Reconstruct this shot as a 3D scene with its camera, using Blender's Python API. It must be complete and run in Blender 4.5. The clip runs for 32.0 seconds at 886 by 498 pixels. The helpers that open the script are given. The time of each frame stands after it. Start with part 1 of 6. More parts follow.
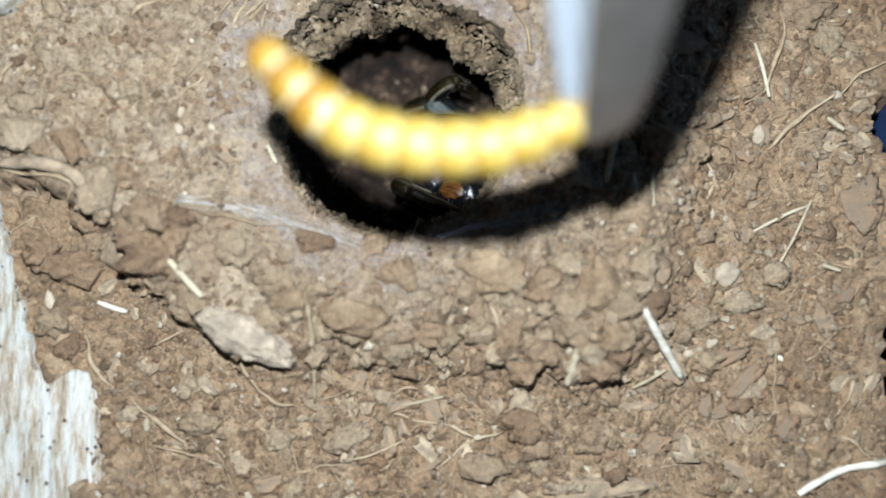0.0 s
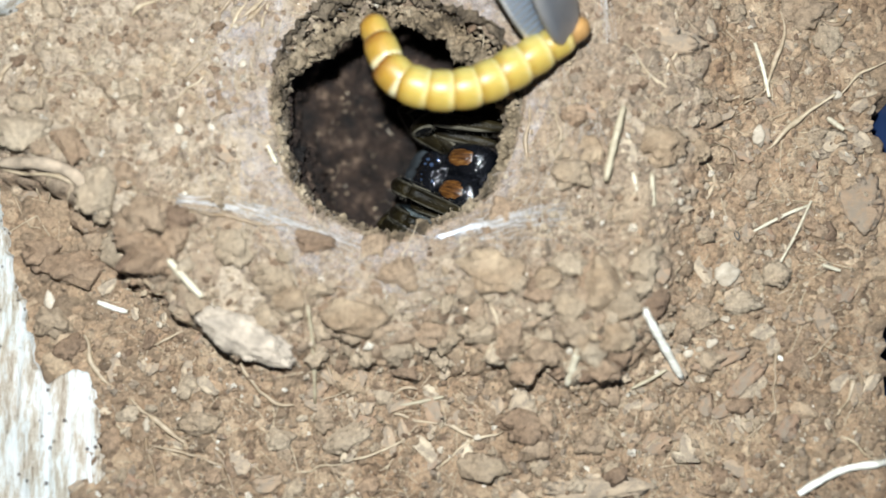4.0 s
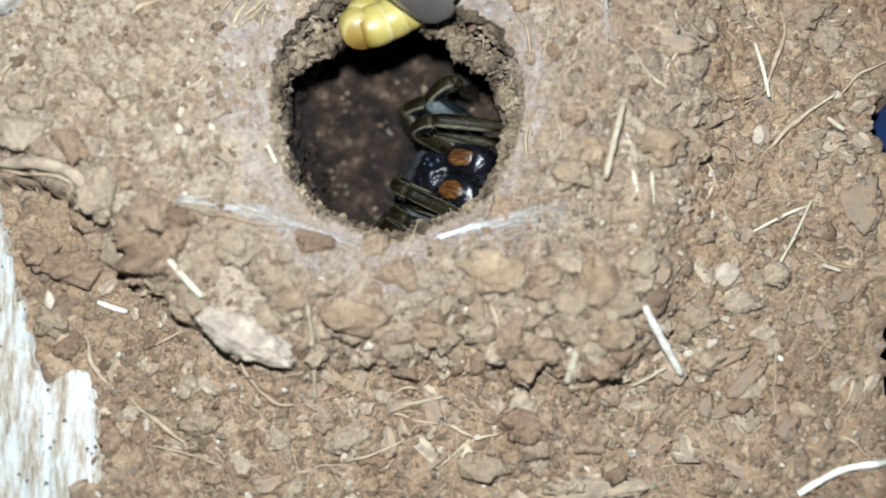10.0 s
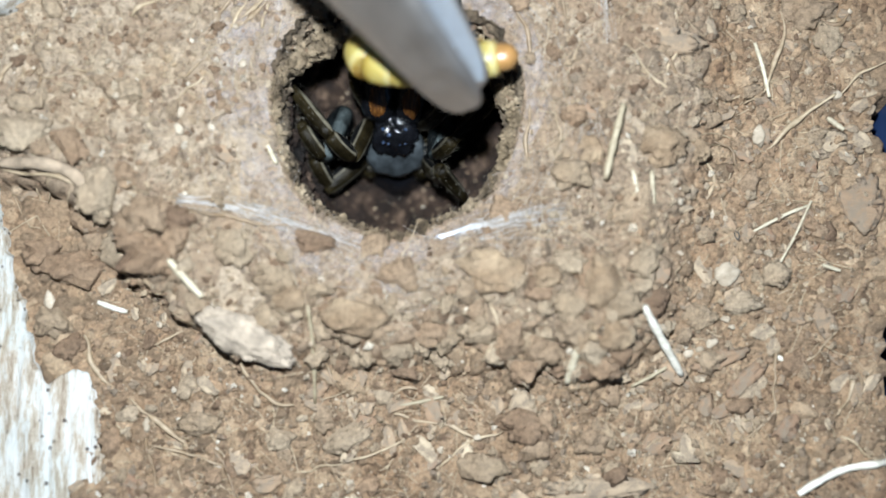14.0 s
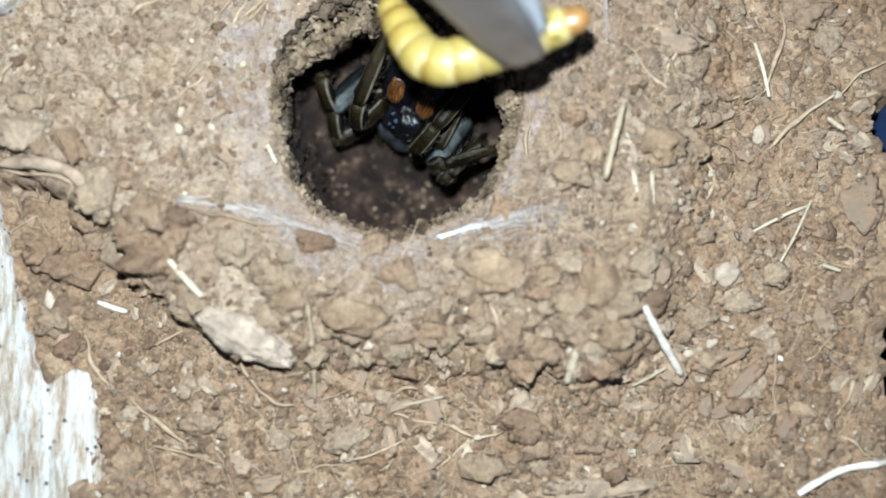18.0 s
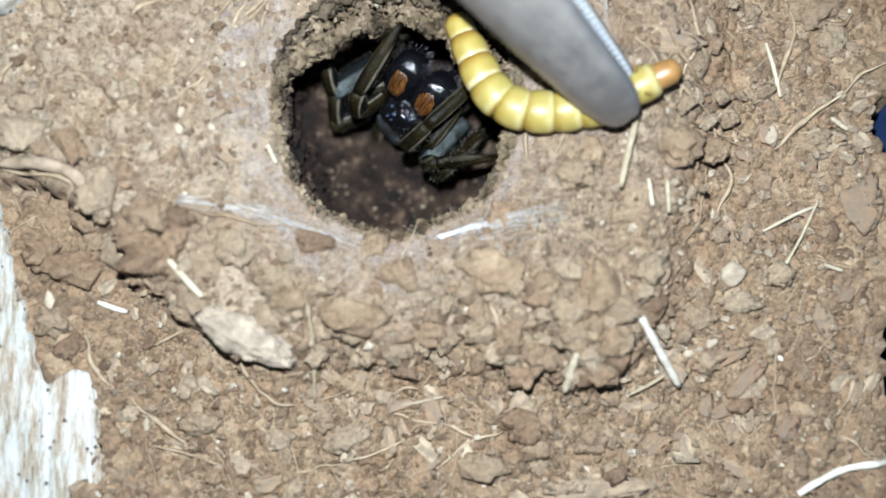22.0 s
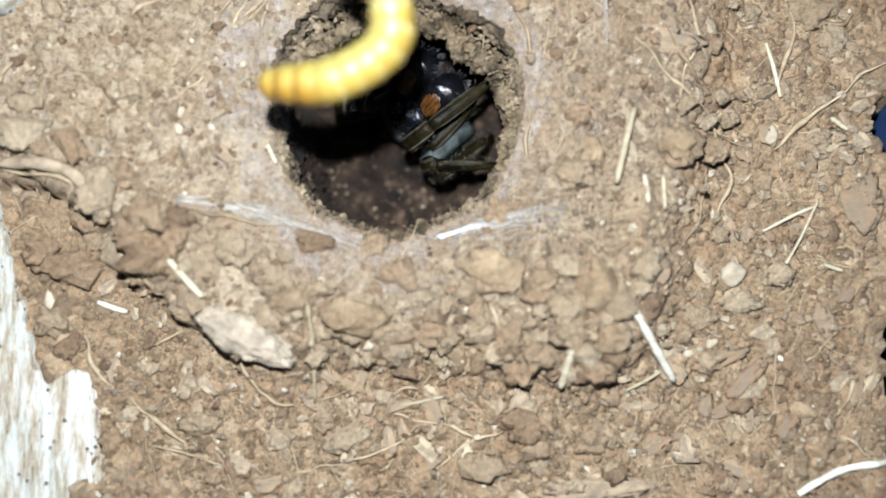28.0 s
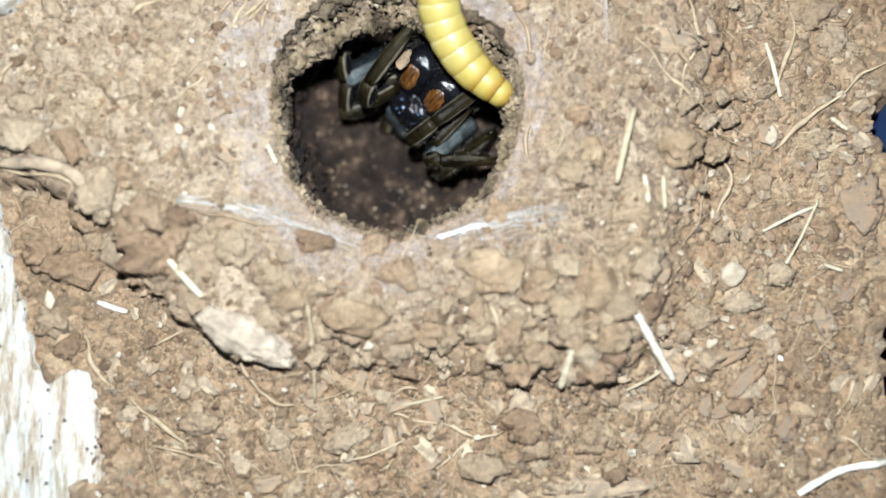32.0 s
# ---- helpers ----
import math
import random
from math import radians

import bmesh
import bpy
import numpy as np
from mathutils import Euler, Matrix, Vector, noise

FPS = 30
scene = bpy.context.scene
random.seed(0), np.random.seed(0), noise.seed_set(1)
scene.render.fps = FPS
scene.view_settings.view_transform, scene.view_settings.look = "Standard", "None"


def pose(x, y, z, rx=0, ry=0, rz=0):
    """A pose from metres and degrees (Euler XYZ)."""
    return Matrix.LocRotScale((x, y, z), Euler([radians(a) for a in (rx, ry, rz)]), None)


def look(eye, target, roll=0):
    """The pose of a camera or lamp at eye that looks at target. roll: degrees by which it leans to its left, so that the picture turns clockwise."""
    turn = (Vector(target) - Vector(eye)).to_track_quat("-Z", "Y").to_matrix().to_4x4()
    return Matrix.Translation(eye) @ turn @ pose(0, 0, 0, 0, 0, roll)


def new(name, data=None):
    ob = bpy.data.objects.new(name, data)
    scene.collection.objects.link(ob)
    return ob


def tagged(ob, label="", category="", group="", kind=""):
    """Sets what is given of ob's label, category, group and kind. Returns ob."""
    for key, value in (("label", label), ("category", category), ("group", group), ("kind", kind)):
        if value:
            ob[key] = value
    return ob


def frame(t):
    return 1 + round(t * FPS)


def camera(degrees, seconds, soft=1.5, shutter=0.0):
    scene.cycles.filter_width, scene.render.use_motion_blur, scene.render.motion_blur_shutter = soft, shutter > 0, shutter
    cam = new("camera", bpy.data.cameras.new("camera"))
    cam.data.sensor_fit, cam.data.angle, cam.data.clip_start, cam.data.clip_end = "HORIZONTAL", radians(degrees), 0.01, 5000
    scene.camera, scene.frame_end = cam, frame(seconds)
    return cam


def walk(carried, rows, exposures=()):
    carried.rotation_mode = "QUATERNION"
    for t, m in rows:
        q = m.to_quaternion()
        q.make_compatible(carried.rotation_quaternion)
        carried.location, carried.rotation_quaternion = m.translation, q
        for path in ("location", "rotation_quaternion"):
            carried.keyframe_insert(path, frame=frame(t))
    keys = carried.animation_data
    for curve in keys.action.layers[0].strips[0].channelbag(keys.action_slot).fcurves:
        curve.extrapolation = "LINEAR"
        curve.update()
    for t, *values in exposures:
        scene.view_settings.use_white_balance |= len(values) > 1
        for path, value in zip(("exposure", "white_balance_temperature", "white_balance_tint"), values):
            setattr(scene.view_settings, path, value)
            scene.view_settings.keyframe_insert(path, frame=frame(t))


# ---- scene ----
# A spider's burrow in dry soil, seen from close above. Plan in millimetres:
# x across, y away from the viewer, z up; the soil's mean level is z = 0.
MM = 0.001
cam = camera(45, 32.0, soft=1.5, shutter=0.4)
cam.data.dof.use_dof = True
cam.data.dof.focus_distance = 0.1158
cam.data.dof.aperture_fstop = 9.0
EYE = (0.0, -0.011864, 0.112878)
EXPOSURES = [(0, -0.31, 6220, 10), (0.6, -0.16, 6220, 10), (1.4, -0.02, 6280, 10), (3.5, 0.0, 6280, 10), (5.5, -0.12, 6070, 10), (13.0, -0.10, 6070, 10), (22.0, -0.07, 6040, 10),
             (23.0, 0.03, 6040, 10), (24.0, -0.06, 6090, 10), (25.0, 0.10, 6290, 10), (28.0, -0.02, 6290, 10), (29.5, 0.03, 6290, 10), (32, 0.14, 6290, 10)]
walk(cam, [(0, look(EYE, (0, 0, 0))), (32, look(EYE, (0, 0, 0)))], EXPOSURES)

# ---- light: the torch beside the lens, and a dim bluish room ----
world = bpy.data.worlds.new("room")
world.use_nodes = True
scene.world = world
wn = world.node_tree
wb = wn.nodes["Background"]
wc = wn.nodes.new("ShaderNodeTexCoord")
ws = wn.nodes.new("ShaderNodeSeparateXYZ")
wm = wn.nodes.new("ShaderNodeMapRange")
wr = wn.nodes.new("ShaderNodeValToRGB")
wm.inputs["From Min"].default_value, wm.inputs["From Max"].default_value = -1.0, 1.0
wr.color_ramp.elements[0].color = (0.42, 0.34, 0.27, 1)
wr.color_ramp.elements[1].color = (1.25, 2.3, 3.9, 1)
half = wr.color_ramp.elements.new(0.62)
half.color = (0.32, 0.46, 0.66, 1)
wn.links.new(wc.outputs["Generated"], ws.inputs[0])
wn.links.new(ws.outputs["X"], wm.inputs["Value"])
wn.links.new(wm.outputs["Result"], wr.inputs["Fac"])
wn.links.new(wr.outputs["Color"], wb.inputs["Color"])
wb.inputs["Strength"].default_value = 0.085
torch = new("torch", bpy.data.lights.new("torch", "POINT"))
torch.data.energy = 1.585
torch.data.shadow_soft_size = 0.0022
torch.data.color = (0.925, 0.985, 1.0)
torch.location = (-0.0045, 0.0075, 0.1140)


# ---- materials ----
def mat(name, rough=0.8, metal=0.0):
    m = bpy.data.materials.new(name)
    m.use_nodes = True
    b = m.node_tree.nodes["Principled BSDF"]
    b.inputs["Roughness"].default_value = rough
    b.inputs["Metallic"].default_value = metal
    return m, m.node_tree, b


def node(nt, kind, **values):
    n = nt.nodes.new(kind)
    for k, v in values.items():
        n.inputs[k.replace("_", " ")].default_value = v
    return n


def ramp(nt, source, *stops):
    r = nt.nodes.new("ShaderNodeValToRGB")
    e = r.color_ramp.elements
    while len(e) < len(stops):
        e.new(0.5)
    for i, (p, c) in enumerate(stops):
        e[i].position, e[i].color = p, (*c, 1)
    nt.links.new(source, r.inputs["Fac"])
    return r.outputs["Color"]


def mixed(nt, a, b, f, how="MIX"):
    n = nt.nodes.new("ShaderNodeMix")
    n.data_type, n.blend_type = "RGBA", how
    for sock, v in ((n.inputs[0], f), (n.inputs[6], a), (n.inputs[7], b)):
        if isinstance(v, (int, float)):
            sock.default_value = v
        elif isinstance(v, tuple):
            sock.default_value = (*v, 1)
        else:
            nt.links.new(v, sock)
    return n.outputs[2]


def coords(nt, stretch=(1, 1, 1), which="Object"):
    tc = nt.nodes.new("ShaderNodeTexCoord")
    mp = nt.nodes.new("ShaderNodeMapping")
    mp.inputs["Scale"].default_value = stretch
    nt.links.new(tc.outputs[which], mp.inputs["Vector"])
    return mp.outputs["Vector"]


def grain(nt, scale, detail=4.0, rough=0.6, vec=None):
    n = node(nt, "ShaderNodeTexNoise", Scale=scale, Detail=detail, Roughness=rough)
    nt.links.new(vec or coords(nt), n.inputs["Vector"])
    return n.outputs["Fac"]


def relief(nt, b, source, depth, strength=0.6):
    n = node(nt, "ShaderNodeBump", Strength=strength, Distance=depth)
    nt.links.new(source, n.inputs["Height"])
    if b.inputs["Normal"].is_linked:
        nt.links.new(b.inputs["Normal"].links[0].from_socket, n.inputs["Normal"])
    nt.links.new(n.outputs["Normal"], b.inputs["Normal"])


def per_object(nt):
    return nt.nodes.new("ShaderNodeObjectInfo").outputs["Random"]


def soil_material(name, stops, tone=None, soil_rough=0.78):
    m, nt, b = mat(name, soil_rough)
    if tone == "attribute":
        a = nt.nodes.new("ShaderNodeAttribute")
        a.attribute_name = "tone"
        src = a.outputs["Fac"]
    elif tone == "object":
        src = per_object(nt)
    elif tone == "island":
        src = nt.nodes.new("ShaderNodeNewGeometry").outputs["Random Per Island"]
    else:
        src = grain(nt, 320, 3)
    col = ramp(nt, src, *stops)
    fine = ramp(nt, grain(nt, 1900, 6, 0.8), (0.32, (0.42, 0.385, 0.355)), (0.48, (0.98, 0.97, 0.96)), (0.60, (1.22, 1.19, 1.16)), (0.70, (1.75, 1.70, 1.64)))
    col = mixed(nt, col, fine, 0.9, "MULTIPLY")
    broad = ramp(nt, grain(nt, 90, 3), (0.3, (0.86, 0.78, 0.70)), (0.5, (1.0, 1.0, 1.0)), (0.7, (1.14, 1.12, 1.06)))
    col = mixed(nt, col, broad, 0.8, "MULTIPLY")
    if tone == "attribute":
        peat = nt.nodes.new("ShaderNodeAttribute")
        peat.attribute_name = "peat"
        col = mixed(nt, col, mixed(nt, col, (1.08, 1.01, 0.92), 1.0, "MULTIPLY"), peat.outputs["Fac"])
    nt.links.new(col, b.inputs["Base Color"])
    b.inputs["Specular IOR Level"].default_value = 0.36
    relief(nt, b, grain(nt, 800, 5, 0.7), 0.0007, 0.55)
    relief(nt, b, grain(nt, 2600, 7, 0.75), 0.00045, 0.9)
    return m


M_SOIL = soil_material("soil", [(0.0, (0.11, 0.079, 0.054)), (0.3, (0.195, 0.148, 0.104)), (0.5, (0.265, 0.200, 0.140)),
                                (0.62, (0.30, 0.218, 0.148)), (0.75, (0.325, 0.252, 0.177)), (1.0, (0.42, 0.335, 0.245))], "attribute")
M_CLOD = soil_material("clod_soil", [(0.0, (0.17, 0.112, 0.072)), (0.2, (0.31, 0.215, 0.138)), (0.45, (0.31, 0.232, 0.156)), (0.7, (0.34, 0.262, 0.177)), (1.0, (0.40, 0.32, 0.227))], "object")
# the palest stops are pale flakes, and sparkle painted in as crumb colour
M_CRUMB = soil_material("crumb_soil", [(0.0, (0.17, 0.112, 0.072)), (0.25, (0.29, 0.20, 0.128)), (0.5, (0.24, 0.188, 0.138)), (0.75, (0.39, 0.295, 0.195)), (0.88, (0.36, 0.29, 0.205)),
                                       (0.95, (0.46, 0.385, 0.29)), (1.0, (0.66, 0.60, 0.50))], "island")
# darker than the flaked crust: the gap's shade is put into this colour
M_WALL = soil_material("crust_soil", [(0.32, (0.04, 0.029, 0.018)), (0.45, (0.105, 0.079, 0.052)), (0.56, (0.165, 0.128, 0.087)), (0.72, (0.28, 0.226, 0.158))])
M_FLAP = soil_material("flaked_crust_soil", [(0.36, (0.06, 0.044, 0.026)), (0.46, (0.19, 0.145, 0.092)), (0.56, (0.275, 0.214, 0.14)), (0.70, (0.42, 0.34, 0.235))])
M_FLOOR = soil_material("burrow_floor_soil", [(0.34, (0.0055, 0.0034, 0.0023)), (0.47, (0.021, 0.0120, 0.0078)), (0.57, (0.043, 0.0255, 0.0170)), (0.70, (0.16, 0.108, 0.074))], soil_rough=0.75)


def chip_material():
    m, nt, b = mat("bark_chip", 0.75)
    col = ramp(nt, per_object(nt), (0.0, (0.22, 0.132, 0.082)), (0.25, (0.30, 0.205, 0.13)), (0.6, (0.36, 0.268, 0.18)), (1.0, (0.46, 0.375, 0.265)))
    fib = ramp(nt, grain(nt, 700, 5, 0.7, coords(nt, (0.25, 2.2, 1))), (0.3, (0.75, 0.73, 0.7)), (0.7, (1.2, 1.18, 1.15)))
    keep = ramp(nt, grain(nt, 900, 6, 0.75), (0.42, (0, 0, 0)), (0.56, (1, 1, 1)))
    nt.links.new(mixed(nt, (0.24, 0.185, 0.13), mixed(nt, col, fib, 0.85, "MULTIPLY"), keep), b.inputs["Base Color"])
    relief(nt, b, grain(nt, 1500, 6, 0.75, coords(nt, (0.5, 1.6, 1))), 0.0004, 0.9)
    return m


def straw_material(name, a, c, rough=0.55):
    m, nt, b = mat(name, rough)
    col = ramp(nt, per_object(nt), (0.0, a), (1.0, c))
    fib = ramp(nt, grain(nt, 1500, 4, 0.6, coords(nt, (0.3, 1, 1))), (0.3, (0.6, 0.55, 0.48)), (0.7, (1.2, 1.2, 1.2)))
    nt.links.new(mixed(nt, col, fib, 0.8, "MULTIPLY"), b.inputs["Base Color"])
    relief(nt, b, grain(nt, 3000, 3), 0.0001, 0.4)
    return m


M_CHIP = chip_material()
M_STRAW = straw_material("dry_straw", (0.32, 0.27, 0.18), (0.52, 0.47, 0.36))
M_ROOT = straw_material("root_fibre", (0.19, 0.13, 0.078), (0.42, 0.335, 0.225))
M_BLEACHED = straw_material("bleached_straw", (0.54, 0.52, 0.45), (0.68, 0.655, 0.58))
M_PALE = straw_material("pale_grain", (0.29, 0.238, 0.172), (0.46, 0.395, 0.31), 0.7)


def plain(name, colour, rough, metal=0.0, var=0.25, scale=900, bump=0.0, spec=None):
    m, nt, b = mat(name, rough, metal)
    v = ramp(nt, grain(nt, scale, 4), (0.3, tuple(c * (1 - var) for c in colour)), (0.7, tuple(min(1, c * (1 + var)) for c in colour)))
    nt.links.new(v, b.inputs["Base Color"])
    if bump:
        relief(nt, b, grain(nt, scale * 2.5, 4), bump, 0.5)
    if spec is not None:
        b.inputs["Specular IOR Level"].default_value = spec
    return m


def silk_material():
    m, nt, b = mat("silk", 0.35)
    b.inputs["Base Color"].default_value = (0.50, 0.51, 0.55, 1)
    b.inputs["Specular IOR Level"].default_value = 0.8
    return m


def silk_film_material():
    m, nt, b = mat("silk_film", 0.4)
    b.inputs["Base Color"].default_value = (0.46, 0.43, 0.445, 1)
    web = ramp(nt, grain(nt, 330, 6, 0.75, coords(nt, (1, 1, 1))), (0.42, (0, 0, 0)), (0.74, (0.34, 0.34, 0.34)))
    nt.links.new(web, b.inputs["Alpha"])
    return m


def bark_white_material():
    m, nt, b = mat("weathered_white_wood", 0.7)
    v = coords(nt, (1.0, 0.16, 1.0))
    col = ramp(nt, grain(nt, 650, 8, 0.8, v), (0.36, (0.15, 0.105, 0.065)), (0.46, (0.33, 0.28, 0.215)),
               (0.53, (0.44, 0.43, 0.40)), (0.68, (0.56, 0.56, 0.555)))
    blue = ramp(nt, grain(nt, 130, 4, 0.6), (0.45, (1, 1, 1)), (0.60, (0.90, 0.945, 0.96)))
    col = mixed(nt, col, blue, 1.0, "MULTIPLY")
    tan = ramp(nt, grain(nt, 240, 5, 0.65, coords(nt, (1.6, 0.25, 1))), (0.60, (1, 1, 1)), (0.70, (0.82, 0.70, 0.55)))
    col = mixed(nt, col, tan, 1.0, "MULTIPLY")
    vo = node(nt, "ShaderNodeTexVoronoi", Scale=900.0)
    nt.links.new(coords(nt), vo.inputs["Vector"])
    spot = ramp(nt, vo.outputs["Distance"], (0.14, (0.16, 0.13, 0.12)), (0.24, (1, 1, 1)))
    col = mixed(nt, col, spot, mixed(nt, (0, 0, 0), ramp(nt, grain(nt, 200, 3), (0.40, (0, 0, 0)), (0.50, (1, 1, 1))), 1.0), "MULTIPLY")
    nt.links.new(col, b.inputs["Base Color"])
    relief(nt, b, grain(nt, 900, 6, 0.7, v), 0.0005, 0.8)
    return m


M_BARK = bark_white_material()
M_SILK = silk_material()
M_SILK_DULL = plain("dusty_silk", (0.36, 0.33, 0.30), 0.5, var=0.2)
M_FILM = silk_film_material()
M_TAN = soil_material("smooth_tan_clay", [(0.3, (0.25, 0.178, 0.112)), (0.55, (0.34, 0.25, 0.162)), (0.8, (0.42, 0.325, 0.22))])
M_TUB = plain("navy_plastic", (0.022, 0.045, 0.12), 0.35, var=0.2, scale=300)
M_TABLE = plain("dark_table", (0.05, 0.045, 0.04), 0.5, var=0.3, scale=60)


# ---- mesh helpers (millimetres in, metres out) ----
def mesh_of(name, verts, faces, material, smooth=True):
    me = bpy.data.meshes.new(name)
    me.from_pydata((np.asarray(verts, float) * MM).tolist(), [], faces if isinstance(faces, list) else faces.tolist())
    me.materials.append(material)
    me.polygons.foreach_set("use_smooth", np.full(len(me.polygons), smooth))
    me.update()
    return me


def grid_mesh(name, verts, quads, material):
    me = bpy.data.meshes.new(name)
    me.vertices.add(len(verts))
    me.vertices.foreach_set("co", (verts * MM).astype(np.float32).ravel())
    me.loops.add(len(quads) * 4)
    me.loops.foreach_set("vertex_index", quads.astype(np.int32).ravel())
    me.polygons.add(len(quads))
    me.polygons.foreach_set("loop_start", np.arange(0, len(quads) * 4, 4, dtype=np.int32))
    me.polygons.foreach_set("use_smooth", np.ones(len(quads), bool))
    me.update(calc_edges=True)
    me.validate()
    me.materials.append(material)
    return me


def part(name, me, parent, label="", m=None):
    ob = new(name, me)
    ob.parent = parent
    if m is not None:
        ob.matrix_basis = m
    if label:
        ob["label"] = label
    return ob


def at_mm(x, y, z, rx=0, ry=0, rz=0):
    return pose(x * MM, y * MM, z * MM, rx, ry, rz)


def aimed(origin, tangent, up):
    """A pose at origin (millimetres) with x along tangent and z near up."""
    x = Vector(tangent).normalized()
    y = Vector(up).cross(x)
    if y.length < 1e-4:
        y = Vector((0, 1, 0.1)).cross(x)
    y.normalize()
    z = x.cross(y)
    m = Matrix((x, y, z)).transposed().to_4x4()
    m.translation = Vector(origin) * MM
    return m


def spline(points, n):
    """n points evenly spaced along a smooth curve through the given ones."""
    p = np.asarray(points, float)
    if len(p) == 2:
        return p[0] + (p[1] - p[0]) * np.linspace(0, 1, n)[:, None]
    q = np.vstack([2 * p[0] - p[1], p, 2 * p[-1] - p[-2]])
    out = []
    for i in range(1, len(q) - 2):
        a, b, c, d = q[i - 1], q[i], q[i + 1], q[i + 2]
        for s in np.linspace(0, 1, 16, endpoint=False):
            out.append(0.5 * (2 * b + (c - a) * s + (2 * a - 5 * b + 4 * c - d) * s * s + (3 * b - a - 3 * c + d) * s ** 3))
    out.append(p[-1])
    out = np.array(out)
    run = np.concatenate([[0], np.cumsum(np.linalg.norm(np.diff(out, axis=0), axis=1))])
    want = np.linspace(0, run[-1], n)
    return np.stack([np.interp(want, run, out[:, k]) for k in range(out.shape[1])], 1)


def tube(points, radii, sides=6, flat=1.0):
    """Vertices and faces of a closed tube along points."""
    p = np.asarray(points, float)
    t = np.gradient(p, axis=0)
    t /= np.linalg.norm(t, axis=1)[:, None] + 1e-12
    up = np.array([0.0, 0, 1.0])
    if abs(t[:, 2]).max() > 0.97:
        up = np.array([0.3, 0.95, 0.1])
    a = np.cross(up, t)
    a /= np.linalg.norm(a, axis=1)[:, None] + 1e-12
    b = np.cross(t, a)
    ang = np.linspace(0, 2 * np.pi, sides, endpoint=False)
    r = np.broadcast_to(np.asarray(radii, float), (len(p),))
    v = p[:, None] + r[:, None, None] * (np.cos(ang)[None, :, None] * a[:, None] + flat * np.sin(ang)[None, :, None] * b[:, None])
    n = len(p)
    f = [[i * sides + j, i * sides + (j + 1) % sides, (i + 1) * sides + (j + 1) % sides, (i + 1) * sides + j]
         for i in range(n - 1) for j in range(sides)]
    f += [list(range(sides))[::-1], [(n - 1) * sides + j for j in range(sides)]]
    return v.reshape(-1, 3), f


def joined(pieces):
    verts, faces, k = [], [], 0
    for v, f in pieces:
        verts.append(np.asarray(v, float))
        faces += [[i + k for i in q] for q in f]
        k += len(v)
    return np.vstack(verts), faces


def ball(sub=2):
    bm = bmesh.new()
    bmesh.ops.create_icosphere(bm, subdivisions=sub, radius=1.0)
    v = np.array([q.co[:] for q in bm.verts])
    f = [[q.index for q in p.verts] for p in bm.faces]
    bm.free()
    return v, f


BALL1, BALL2, BALL3, BALL4, BALL5 = ball(1), ball(2), ball(3), ball(4), ball(5)


def lump(size, seed, rough=0.25, shape=BALL3, freq=1.3, flat_top=0.0, facets=0):
    """A rough clod: a ball pushed in and out by noise at two scales."""
    v, f = shape
    out = []
    pick = random.Random(seed)
    cuts = [(Vector((pick.gauss(0, 1), pick.gauss(0, 1), pick.gauss(0, 0.7))).normalized(), pick.uniform(0.55, 0.9)) for _ in range(facets)]
    for q in v:
        p = Vector(q)
        s = 1 + rough * noise.noise(p * freq + Vector((seed * 3.1, seed, 0))) + 0.5 * rough * noise.noise(p * freq * 3.1 + Vector((0, seed, 5))) + 0.25 * rough * noise.noise(p * freq * 8 + Vector((seed, 2, 5)))
        r = p * s
        for n, d in cuts:
            r = r - max(0.0, r.dot(n) - d) * 0.85 * n
        if flat_top and r.z > flat_top:
            r.z = flat_top + (r.z - flat_top) * 0.2
        out.append((r.x * size[0], r.y * size[1], r.z * size[2]))
    return np.array(out), f


# ---- the soil sheet: a mound round the burrow, heaped with crumbs and clods ----
HOLE = np.array((-4.7, 12.5))
HOLE_R = 11.6
rng = np.random.default_rng(7)


def spread(lo, hi, a, b, fine, outer=9):
    """Grid lines: fine between a and b, wider towards lo and hi."""
    grow = np.cumsum(np.geomspace(fine * 1.5, 3.0, 40))
    left, right = a - grow, b + grow
    return np.concatenate([[lo], left[left > lo + 1][::-1], np.arange(a, b, fine), right[right < hi - 1], [hi]])


GX = spread(-72, 48.6, -50, 48.0, 0.15)
GY = spread(-45, 56, -32, 33, 0.15)
XX, YY = np.meshgrid(GX, GY)


def soft_noise(cell, seed, octaves=1):
    """Smooth noise in -1..1 over the grid, with features of that many millimetres."""
    out, amp, tot = np.zeros_like(XX), 1.0, 0.0
    for o in range(octaves):
        r = np.random.default_rng(seed + o)
        c = cell / 2 ** o
        nx, ny = int(130 / c) + 3, int(120 / c) + 3
        tab = r.uniform(-1, 1, (ny, nx))
        fx, fy = (XX + 75) / c, (YY + 50) / c
        ix, iy = fx.astype(int), fy.astype(int)
        sx, sy = fx - ix, fy - iy
        sx, sy = sx * sx * (3 - 2 * sx), sy * sy * (3 - 2 * sy)
        out += amp * ((tab[iy, ix] * (1 - sx) + tab[iy, ix + 1] * sx) * (1 - sy) + (tab[iy + 1, ix] * (1 - sx) + tab[iy + 1, ix + 1] * sx) * sy)
        tot, amp = tot + amp, amp * 0.55
    return out / tot


